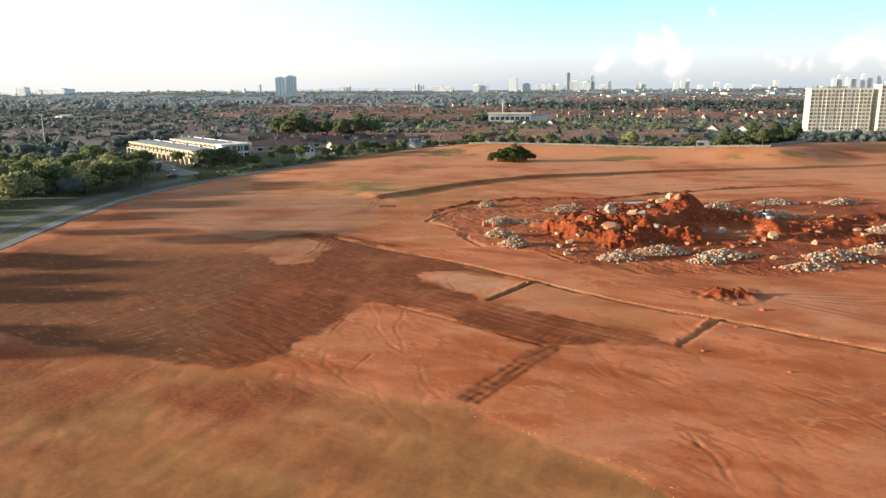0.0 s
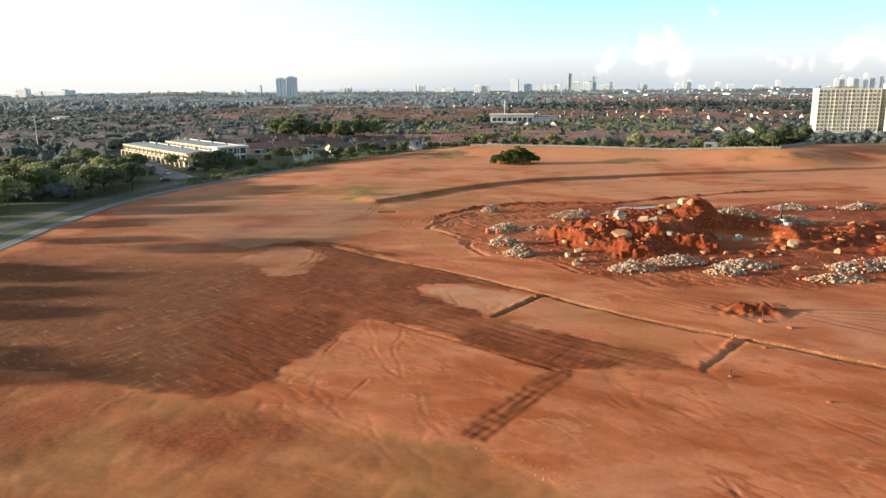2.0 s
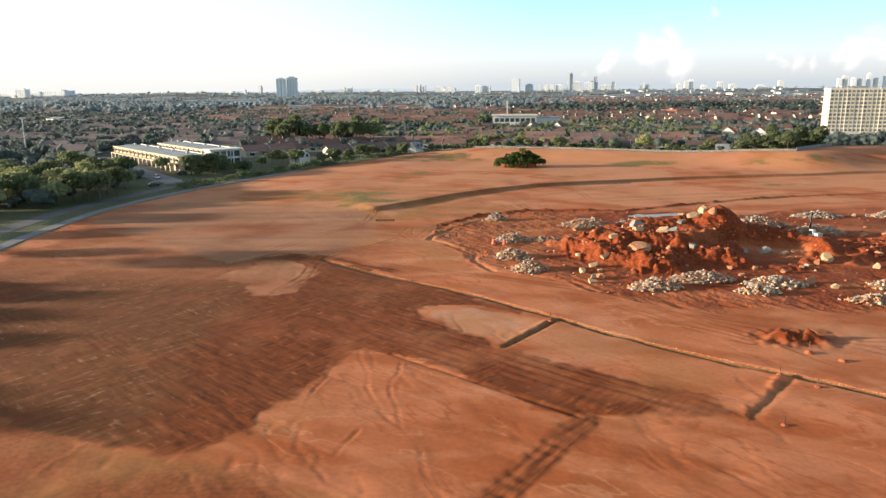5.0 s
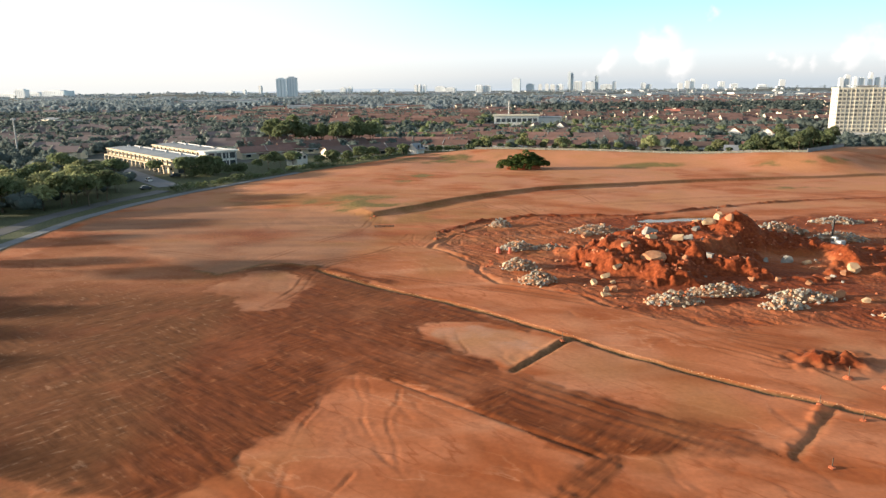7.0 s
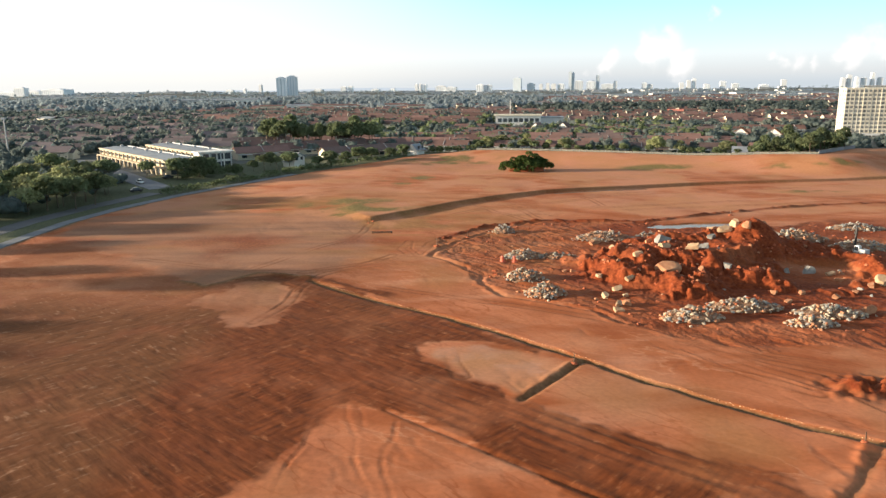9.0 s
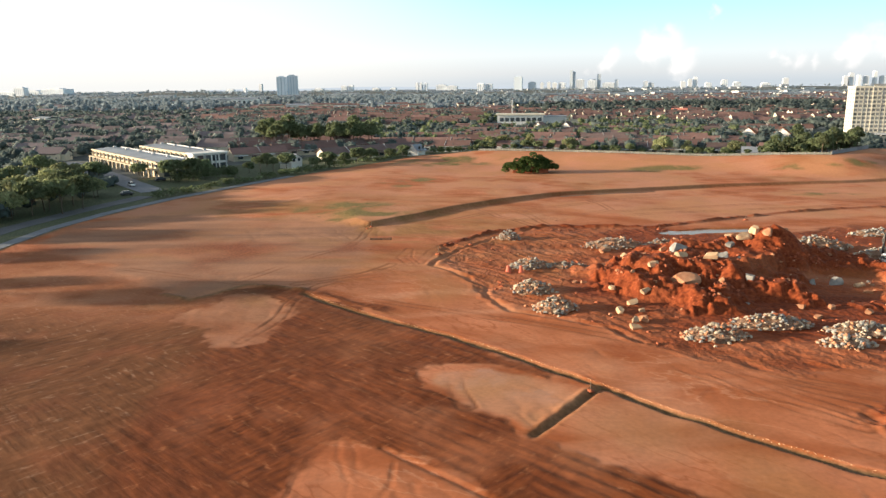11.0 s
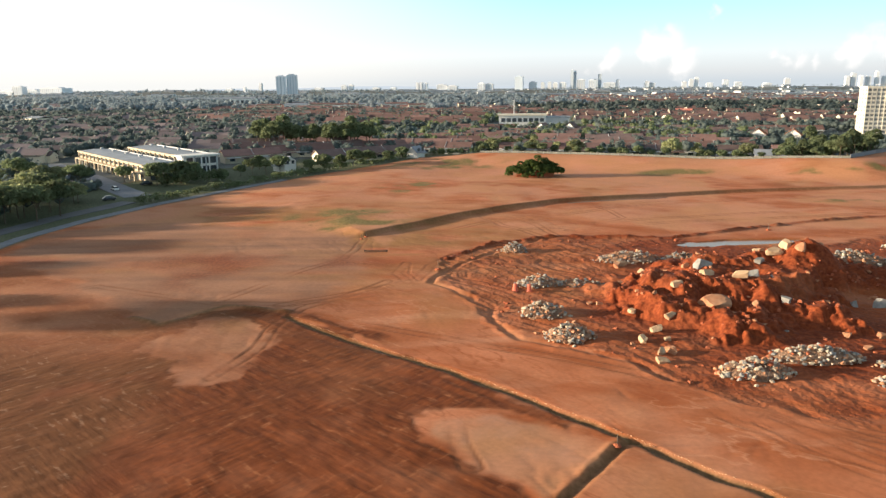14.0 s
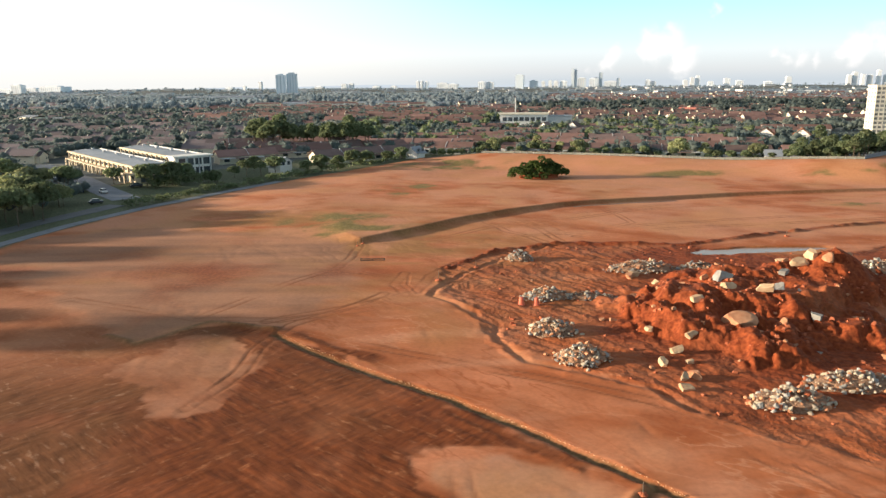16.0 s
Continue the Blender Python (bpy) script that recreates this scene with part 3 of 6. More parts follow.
def ground_material():
    m, n, l, b = nodes_of("laterite_soil")

    def attr(name):
        a = n.new("ShaderNodeAttribute")
        a.attribute_name = name
        return a.outputs["Color"], a.outputs["Vector"], a.outputs["Fac"]

    tc = n.new("ShaderNodeTexCoord")

    def noise_at(scale, detail=5, stretch=None, turn=0.0):
        mp = n.new("ShaderNodeMapping")
        mp.vector_type = "TEXTURE"
        mp.inputs["Rotation"].default_value = (0, 0, turn)
        mp.inputs["Scale"].default_value = stretch or (1, 1, 1)
        l.new(tc.outputs["Object"], mp.inputs["Vector"])
        t = n.new("ShaderNodeTexNoise")
        t.inputs["Scale"].default_value, t.inputs["Detail"].default_value = scale, detail
        l.new(mp.outputs[0], t.inputs["Vector"])
        return t.outputs[0]

    def span(v, a, c, lo=0.0, hi=1.0):
        r = n.new("ShaderNodeMapRange")
        r.inputs["From Min"].default_value, r.inputs["From Max"].default_value = a, c
        r.inputs["To Min"].default_value, r.inputs["To Max"].default_value = lo, hi
        l.new(v, r.inputs["Value"])
        return r.outputs[0]

    def math2(op, a, c):
        q = n.new("ShaderNodeMath")
        q.operation = op
        for k, v in enumerate((a, c)):
            if isinstance(v, (int, float)):
                q.inputs[k].default_value = v
            else:
                l.new(v, q.inputs[k])
        return q.outputs[0]

    def blend(fac, c1, c2):
        x = n.new("ShaderNodeMix")
        x.data_type = "RGBA"
        for k, v in ((0, fac), (6, c1), (7, c2)):
            if isinstance(v, tuple):
                x.inputs[k].default_value = (*v, 1)
            elif isinstance(v, (int, float)):
                x.inputs[k].default_value = v
            else:
                l.new(v, x.inputs[k])
        return x.outputs[2]

    patches = noise_at(0.05, 6)
    grain = noise_at(1.6, 6)
    streak_a = noise_at(1.4, 8, (6, 1, 1), -0.735)
    streak_b = noise_at(1.4, 8, (5, 1, 1), 0.82)
    streaks = blend(span(noise_at(0.045, 3), 0.46, 0.54), streak_a, streak_b)
    dash_a = noise_at(1.2, 6, (3.0, 1, 1), -0.735)
    dash_b = noise_at(1.2, 6, (3.0, 1, 1), 0.82)
    dashes = blend(span(noise_at(0.06, 3), 0.47, 0.53), dash_a, dash_b)
    drift = noise_at(0.16, 6, (3.5, 1, 1), -0.45)
    soil = blend(span(patches, 0.35, 0.65), (0.46, 0.166, 0.080), (0.55, 0.222, 0.122))
    soil = blend(span(drift, 0.42, 0.62), soil, (0.37, 0.115, 0.048))
    wisp = math2("ABSOLUTE", math2("SUBTRACT", noise_at(0.22, 5, (3.2, 1, 1), -0.85), 0.5), 0)
    soil = blend(math2("MULTIPLY", span(wisp, 0.0, 0.022, 1.0, 0.0), span(patches, 0.42, 0.6, 0.1, 0.75)), soil, (0.31, 0.088, 0.036))
    vein = math2("ABSOLUTE", math2("SUBTRACT", noise_at(0.17, 6, (2.6, 1, 1), -0.55), 0.52), 0)
    soil = blend(math2("MULTIPLY", span(vein, 0.0, 0.016, 1.0, 0.0), span(patches, 0.40, 0.58, 0.6, 0.0)), soil, (0.60, 0.29, 0.17))
    bands = noise_at(0.13, 7, (7, 1, 1), 0.16)
    soil = blend(span(bands, 0.54, 0.70, 0.0, 0.6), soil, (0.58, 0.285, 0.175))
    soil = blend(span(bands, 0.46, 0.33, 0.0, 0.55), soil, (0.34, 0.098, 0.040))
    olive = blend(span(drift, 0.40, 0.62), (0.36, 0.180, 0.076), (0.28, 0.130, 0.055))
    soil = blend(attr("olive")[2], soil, olive)
    dark_red = blend(span(streaks, 0.33, 0.66), (0.105, 0.027, 0.0085), (0.225, 0.064, 0.022))
    dark_grey = blend(span(streaks, 0.33, 0.66), (0.125, 0.045, 0.0165), (0.190, 0.074, 0.030))
    dark = blend(attr("grey")[2], dark_red, dark_grey)
    lit = blend(attr("grey")[2], (0.37, 0.150, 0.070), (0.36, 0.205, 0.130))
    dark = blend(math2("MULTIPLY", span(dashes, 0.57, 0.70), span(grain, 0.35, 0.6, 0.2, 0.75)), dark, lit)
    dark = blend(span(noise_at(0.11, 4), 0.5, 0.72, 0.0, 0.55), dark, (0.165, 0.048, 0.020))
    lane = blend(span(noise_at(1.3, 7, (10, 1, 1), 0.877), 0.36, 0.62), (0.145, 0.042, 0.015), (0.30, 0.10, 0.043))
    soil = blend(attr("tilled")[2], soil, blend(attr("lane")[2], dark, lane))
    pale = blend(span(patches, 0.4, 0.6), (0.55, 0.262, 0.160), (0.50, 0.245, 0.130))
    soil = blend(attr("pale")[2], soil, pale)
    # silt tone, with streaks along x painted for the soft tree shadows
    silt_shade = blend(span(noise_at(0.2, 5, (6, 1, 1), 0.0), 0.4, 0.62), (0.28, 0.145, 0.092), (0.385, 0.198, 0.122))
    soil = blend(attr("silt_shade")[2], soil, silt_shade)
    red = blend(span(grain, 0.35, 0.65), (0.150, 0.033, 0.0135), (0.255, 0.068, 0.029))
    soil = blend(attr("red")[2], soil, red)
    soil = blend(math2("MULTIPLY", attr("tracks")[2], 0.75), soil, (0.21, 0.078, 0.036))
    # dark tone shared by real mud and by painted shade in cuts and on banks
    mud_shade = blend(span(grain, 0.35, 0.65), (0.135, 0.078, 0.036), (0.21, 0.125, 0.062))
    soil = blend(attr("mud_shade")[2], soil, mud_shade)
    green = blend(span(grain, 0.35, 0.65), (0.140, 0.115, 0.040), (0.215, 0.165, 0.062))
    soil = blend(attr("grass")[2], soil, green)
    verge = blend(span(grain, 0.35, 0.65), (0.078, 0.095, 0.056), (0.13, 0.145, 0.088))
    soil = blend(attr("verge")[2], soil, verge)
    # town ground carries the bluish distance haze in its own tones
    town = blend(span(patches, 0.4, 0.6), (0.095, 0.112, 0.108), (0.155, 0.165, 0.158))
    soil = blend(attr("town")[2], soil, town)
    tone = span(grain, 0.3, 0.7, 0.91, 1.09)
    hsv = n.new("ShaderNodeHueSaturation")
    hsv.inputs["Saturation"].default_value = 1.05
    l.new(tone, hsv.inputs["Value"])
    l.new(soil, hsv.inputs["Color"])
    l.new(hsv.outputs[0], b.inputs["Base Color"])
    l.new(span(attr("wet")[2], 0, 1, 0.92, 0.28), b.inputs["Roughness"])
    b.inputs["Specular IOR Level"].default_value = 0.25
    bp = n.new("ShaderNodeBump")
    bp.inputs["Strength"].default_value, bp.inputs["Distance"].default_value = 0.6, 0.14
    lumps = n.new("ShaderNodeTexVoronoi")
    lumps.inputs["Scale"].default_value = 1.1
    l.new(tc.outputs["Object"], lumps.inputs["Vector"])
    rough = math2("MULTIPLY", attr("dug")[2], math2("ADD", lumps.outputs[0], math2("MULTIPLY", grain, 2.0)))
    ridges = math2("MULTIPLY", attr("tilled")[2], math2("MULTIPLY", streaks, span(attr("lane")[2], 0, 1, 0.9, 0.0)))
    l.new(math2("ADD", math2("ADD", math2("MULTIPLY", grain, 0.12), ridges), rough), bp.inputs["Height"])
    l.new(bp.outputs[0], b.inputs["Normal"])
    return m


def build_ground():
    gx = steps([(-112, -72, 1.0), (-72, -30, 0.42), (-30, 62, 0.29), (62, 100, 0.42), (100, 160, 0.9)], -4200, 4200, 1.07)
    gy = steps([(50, 132, 0.31), (132, 236, 0.45), (236, 310, 0.62), (310, 414, 1.2)], -700, 5600, 1.05)
    X, Y = np.meshgrid(gx, gy)
    z, field, til, rub, low, sand, pond, ditch, pit, scar, beyond, basin, s, tracks = land(X, Y)
    GRID.extend((gx, gy, z))
    ny, nx = X.shape
    me = bpy.data.meshes.new("ground")
    co = np.stack([X, Y, z], -1).reshape(-1, 3).astype(np.float32)
    me.vertices.add(nx * ny)
    me.vertices.foreach_set("co", co.ravel())
    i = (np.arange(ny - 1)[:, None] * nx + np.arange(nx - 1)[None, :]).ravel()
    quads = np.stack([i, i + 1, i + 1 + nx, i + nx], -1).astype(np.int32)
    me.loops.add(quads.size)
    me.loops.foreach_set("vertex_index", quads.ravel())
    me.polygons.add(len(quads))
    me.polygons.foreach_set("loop_start", np.arange(0, quads.size, 4, dtype=np.int32))
    me.polygons.foreach_set("use_smooth", np.ones(len(quads), bool))
    me.update(calc_edges=True)
    weed = fbm(X, Y, 9, 4, 61)
    far_weed = (1.1 * np.exp(-(((X + 29) / 15) ** 2 + ((Y - 248.2) / 14.2) ** 2)) + np.exp(-(((X + 4) / 26) ** 2 + ((Y - 375.9) / 15.4) ** 2))
                + 0.8 * np.exp(-(((X - 88) / 16) ** 2 + ((Y - 339.2) / 7.1) ** 2)) + 0.7 * np.exp(-(((X + 12) / 14) ** 2 + ((Y - 309.7) / 18.9) ** 2))
                + 0.8 * np.exp(-(((X - 118) / 16) ** 2 + ((Y - 279) / 3.5) ** 2)) + 0.6 * np.exp(-(((X - 150) / 30) ** 2 + ((Y - 327.4) / 7.1) ** 2)))
    grass = 0.95 * ease(far_weed * 0.8 + weed * 1.0, 0.2, 0.85) * ease(far_weed, 0.12, 0.5) * field
    _, es, _ = along(X, Y, FIELD_EDGE)
    rim = np.exp(-((along(X, Y, LOW_EDGE)[1] + fbm(X, Y, 5, 3, 46) * 0.9 - 0.4) / 0.6) ** 2) * ease(X, -30, 0) * np.clip(0.6 + fbm(X, Y, 3, 3, 68), 0, 1)
    shares = {
        "tracks": tracks,
        "dug": rub,
        "lane": ease(2.0 - along(X, Y, TRENCH)[0], 0, 0.5),
        "tilled": til * field,
        "olive": np.clip(sum(0.9 * inside(X, Y, q, 2.5, 1.6, 16) for q in STAINS) + low * (0.75 + 0.5 * fbm(X, Y, 14, 3, 62)) + 0.5 * ease(fbm(X, Y, 24, 3, 63), 0.3, 0.9) + 1.4 * np.exp(-((X + 30) / 44) ** 2 - ((Y - 226.9) / 42.6) ** 2) * np.clip(0.75 + fbm(X, Y * 2.2, 14, 3, 78), 0, 1.3), 0, 1) * field,
        "pale": np.clip(0.5 * np.exp(-(along(X, Y, CHANNEL)[0] / 0.55) ** 2) + np.maximum(sand * (0.25 + 0.45 * fbm(X, Y, 5, 3, 75)), pond * (0.75 + 0.35 * fbm(X, Y, 4, 3, 76)))  + 0.12 * rim + 0.85 * ease(fbm(X, Y, 20, 4, 64) + 0.65 * ease(Y, 212.8, 254.1) + 0.3 * ease(Y, 289.6, 336.9), 0.15, 0.9) * (1 - til), 0, 1) * field,
        "red": np.clip(0.8 * np.exp(-(along(X, Y, WINDROW)[0] / 1.3) ** 2) + np.maximum(rub * (0.45 + 0.55 * ease(X, 18, 40)) * np.clip(0.66 + 0.5 * fbm(X, Y, 11, 4, 69) + 0.5 * ease(z, 0.0, 1.2), 0.25, 1), scar * 1.6) + 0.75 * ease(fbm(X, Y, 30, 4, 65), 0.1, 0.9) * (1 - 0.75 * ease(Y, 206.8, 242.3)) * (1 - til) * (1 - pond) * (1 - sand), 0, 1) * field,
        # mud of ditch and pool; shade painted on stubs, bank and scarp
        "mud_shade": np.clip(np.maximum(np.maximum(np.maximum(ditch, pit * 0.5), 0.85 * np.exp(-(along(X, Y, STUB_A)[0] / 0.9) ** 2)), 0.75 * np.exp(-(along(X, Y, BANK)[0] / 0.8) ** 2)) + basin + 0.6 * np.exp(-((s - 0.4) / 1.0) ** 2) * ease(X, -24, -18), 0, 1) * field,
        "grass": grass,
        "verge": (1 - field) * (es < 45),
        "grey": np.clip(ease(-X, 27, 40) + 0.6 * fbm(X, Y, 16, 3, 88), 0, 1),
        "silt_shade": np.maximum(0.6 * sand, inside(X, Y, PAN, 6.0, 3.0, 86) * (1 - til)) * np.clip(0.75 + 0.5 * fbm(X, Y * 2.5, 22, 3, 87), 0.1, 1) * field,
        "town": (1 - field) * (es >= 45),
        "wet": np.clip(np.maximum(pond * 0.75, ditch * 0.5), 0, 1) * ease(fbm(X, Y, 5, 3, 66), -0.3, 0.5),
    }
    for name, v in shares.items():
        a = me.attributes.new(name, "FLOAT", "POINT")
        a.data.foreach_set("value", v.astype(np.float32).ravel())
    ob = new("ground", me)
    me.materials.append(ground_material())
    tagged(ob, "bare red laterite building ground, graded, rutted and drained", "ground", kind="structure")
    return ob


def gz(x, y):
    """Height of the ground sheet at a place."""
    i = min(max(int(np.searchsorted(GRID[0], x)) - 1, 0), len(GRID[0]) - 2)
    j = min(max(int(np.searchsorted(GRID[1], y)) - 1, 0), len(GRID[1]) - 2)
    u = min(max((x - GRID[0][i]) / (GRID[0][i + 1] - GRID[0][i]), 0.0), 1.0)
    v = min(max((y - GRID[1][j]) / (GRID[1][j + 1] - GRID[1][j]), 0.0), 1.0)
    z = GRID[2]
    return float((z[j, i] * (1 - u) + z[j, i + 1] * u) * (1 - v) + (z[j + 1, i] * (1 - u) + z[j + 1, i + 1] * u) * v)


GRID = []
ground = build_ground()

# ---------------------------------------------------------------- making things
def part(name, bm, material, parent=None, label=""):
    """Links a bmesh as one mesh object, under a thing or a part."""
    me = bpy.data.meshes.new(name)
    bm.to_mesh(me)
    bm.free()
    me.materials.append(material)
    ob = new(name, me)
    if parent is not None:
        ob.parent = parent
    if label:
        ob["label"] = label
    return ob


def empty(name, x, y, z, turn=0.0, label="", category="", group="", kind=""):
    ob = new(name)
    ob.empty_display_size = 0.3
    ob.matrix_basis = pose(x, y, z, 0, 0, turn)
    return tagged(ob, label, category, group, kind)


def mesh_from(name, verts, faces, material, parent=None, smooth=False, label=""):
    me = bpy.data.meshes.new(name)
    me.from_pydata(verts, [], faces)
    if smooth:
        me.polygons.foreach_set("use_smooth", np.ones(len(me.polygons), bool))
    me.update()
    me.materials.append(material)
    ob = new(name, me)
    if parent is not None:
        ob.parent = parent
    if label:
        ob["label"] = label
    return ob


def box(bm, x0, y0, z0, x1, y1, z1, bevel=0.0):
    r = bmesh.ops.create_cube(bm, size=1.0)
    for v in r["verts"]:
        v.co = Vector((x0 + (v.co.x + 0.5) * (x1 - x0), y0 + (v.co.y + 0.5) * (y1 - y0), z0 + (v.co.z + 0.5) * (z1 - z0)))
    if bevel:
        edges = list({e for v in r["verts"] for e in v.link_edges})
        bmesh.ops.bevel(bm, geom=edges, offset=bevel, segments=1, affect="EDGES")
    return bm


def one_box(*a, bevel=0.0):
    return box(bmesh.new(), *a, bevel=bevel)


def rod(bm, a, b, r1, r2=None, sides=8):
    a, b = Vector(a), Vector(b)
    m = Matrix.Translation((a + b) / 2) @ (b - a).to_track_quat("Z", "Y").to_matrix().to_4x4()
    bmesh.ops.create_cone(bm, cap_ends=True, segments=sides, radius1=r1, radius2=r1 if r2 is None else r2, depth=(b - a).length, matrix=m)
    return bm


def gable(bm, x0, x1, y0, y1, z, rise, over=0.5, thick=0.18):
    """A pitched roof with its ridge along x, with thickness and eaves."""
    ym = (y0 + y1) / 2
    slope = rise / ((y1 - y0) / 2)
    pts = [(y0 - over, z - over * slope), (ym, z + rise), (y1 + over, z - over * slope)]
    vs = []
    for x in (x0 - over, x1 + over):
        vs.append([bm.verts.new((x, y, h)) for y, h in pts] + [bm.verts.new((x, y, h - thick)) for y, h in pts])
    a, b = vs
    for k in (0, 1):
        bm.faces.new((a[k], a[k + 1], b[k + 1], b[k]))
        bm.faces.new((a[k + 3], b[k + 3], b[k + 4], a[k + 4]))
    bm.faces.new((a[0], b[0], b[3], a[3]))
    bm.faces.new((a[2], a[5], b[5], b[2]))
    for e in (a, b):
        bm.faces.new((e[0], e[3], e[4], e[1]))
        bm.faces.new((e[1], e[4], e[5], e[2]))
    bmesh.ops.recalc_face_normals(bm, faces=bm.faces)
    return bm


def gable_wall(bm, x0, x1, y0, y1, z0, z1, rise):
    """Walls of a house with pointed ends under a ridge along x."""
    ym = (y0 + y1) / 2
    ring = [(y0, z0), (y1, z0), (y1, z1), (ym, z1 + rise), (y0, z1)]
    a = [bm.verts.new((x0, y, z)) for y, z in ring]
    b = [bm.verts.new((x1, y, z)) for y, z in ring]
    bm.faces.new(a)
    bm.faces.new(b[::-1])
    for k in range(5):
        bm.faces.new((a[k], a[(k + 1) % 5], b[(k + 1) % 5], b[k]))
    bmesh.ops.recalc_face_normals(bm, faces=bm.faces)
    return bm


def leaf_cards(rng, lobes, count, size, flat=0.5):
    """Small bent leaf sprays spread through lobes (x, y, z, rx, ry, rz), most of them near the outside."""
    lob = np.array(lobes, float)
    w = lob[:, 3] * lob[:, 4] + lob[:, 4] * lob[:, 5]
    pick = rng.choice(len(lob), count, p=w / w.sum())
    d = rng.normal(size=(count, 3))
    d /= np.linalg.norm(d, axis=1)[:, None]
    d[:, 2] = np.where(d[:, 2] < -0.55, -d[:, 2], d[:, 2])
    r = rng.uniform(0.62, 1.06, count) ** 0.7
    c = lob[pick, :3] + d * r[:, None] * lob[pick, 3:]
    nrm = d + rng.normal(size=(count, 3)) * 0.7 + np.array([0, 0, flat])
    nrm /= np.linalg.norm(nrm, axis=1)[:, None]
    t = np.cross(nrm, rng.normal(size=(count, 3)))
    t /= np.linalg.norm(t, axis=1)[:, None]
    q = np.cross(nrm, t)
    s = (size * rng.uniform(0.6, 1.35, count))[:, None]
    v = np.stack([c - t * s, c - q * s * 0.6 + nrm * s * 0.25, c + t * s, c + q * s * 0.7 - nrm * s * 0.12], 1).reshape(-1, 3)
    f = np.arange(count * 4).reshape(-1, 4)
    return v, f


def make_tree(seed, height, spread, leaf, cards=900, trunk_share=0.32, label="", olive=False, card=0.55):
    rng = np.random.default_rng(seed)
    base = empty("tree", 0, 0, 0, 0, label or "broad dark green tree with an uneven crown", "tree", "trees by the road")
    bm = bmesh.new()
    top = Vector((rng.uniform(-0.4, 0.4), rng.uniform(-0.4, 0.4), height * (trunk_share + 0.15)))
    rod(bm, (0, 0, -0.4), (0, 0, height * trunk_share * 0.6), 0.035 * height * 0.62, 0.028 * height * 0.6)
    rod(bm, (0, 0, height * trunk_share * 0.6), top, 0.028 * height * 0.6, 0.018 * height * 0.6)
    lobes = []
    n = rng.integers(5, 8)
    for k in range(n):
        a = 6.283 * (k + rng.uniform(-0.3, 0.3)) / n
        rr = spread * rng.uniform(0.35, 0.66)
        p = Vector((math.cos(a) * rr, math.sin(a) * rr, height * rng.uniform(0.5, 0.8)))
        rod(bm, top * rng.uniform(0.7, 1.0), p, 0.012 * height * 0.6, 0.004 * height, 6)
        q = spread * rng.uniform(0.30, 0.50)
        lobes.append((p.x, p.y, p.z, q, q, q * rng.uniform(0.62, 0.85)))
    q = spread * 0.5
    lobes.append((top.x, top.y, height * 0.84, q, q, height * 0.16))
    part("trunk", bm, M_BARK, base)
    v, f = leaf_cards(rng, lobes, cards, card)
    mesh_from("crown", v.tolist(), f.tolist(), M_LEAF_OLIVE if olive else M_LEAF, base)
    return base


def sized(x, y, z, turn, s, sz=None):
    return pose(x, y, z, 0, 0, turn) @ Matrix.Diagonal((s, s, sz or s, 1))


def rock_mesh(name, seed, material, flat=0.75, cuts=7, detail=2):
    """A broken stone: a lump with flat broken faces, blunt edges and a rough skin."""
    rng = random.Random(seed)
    bm = bmesh.new()
    bmesh.ops.create_icosphere(bm, subdivisions=detail, radius=0.66)
    planes = []
    for axis in (Vector((1, 0, 0)), Vector((0, 1, 0)), Vector((0, 0, 1))):
        for side in (-1, 1):
            tilt = Vector((rng.gauss(0, 0.28), rng.gauss(0, 0.28), rng.gauss(0, 0.28)))
            planes.append(((axis * side + tilt).normalized(), rng.uniform(0.30, 0.46)))
    planes += [(Vector((rng.gauss(0, 1), rng.gauss(0, 1), rng.gauss(0, 1))).normalized(), rng.uniform(0.42, 0.54)) for _ in range(cuts - 3)]
    for _ in range(2):
        for v in bm.verts:
            for d, h in planes:
                over = v.co.dot(d) - h
                if over > 0:
                    v.co -= d * over
    for v in bm.verts:
        v.co *= 1 + 0.07 * noise.noise(v.co * 3.1 + Vector((seed * 1.7, 0, 0)))
        v.co.x *= 1.25
        v.co.z *= flat
    bmesh.ops.recalc_face_normals(bm, faces=bm.faces)
    me = bpy.data.meshes.new(name)
    bm.to_mesh(me)
    bm.free()
    me.materials.append(material)
    return me

# ---------------------------------------------------------------- left border: drain, verge, road, trees
def offset_line(pts, d):
    """The line of points moved d metres to the left of its run."""
    out = []
    for k in range(len(pts)):
        a, b = pts[max(k - 1, 0)], pts[min(k + 1, len(pts) - 1)]
        t = Vector((b[0] - a[0], b[1] - a[1])).normalized()
        out.append((pts[k][0] - t.y * d, pts[k][1] + t.x * d))
    return out


def dense(pts, step):
    out = []
    for (ax, ay), (bx, by) in zip(pts, pts[1:]):
        n = max(1, int(math.hypot(bx - ax, by - ay) / step))
        out += [(ax + (bx - ax) * k / n, ay + (by - ay) * k / n) for k in range(n)]
    return out + [pts[-1]]


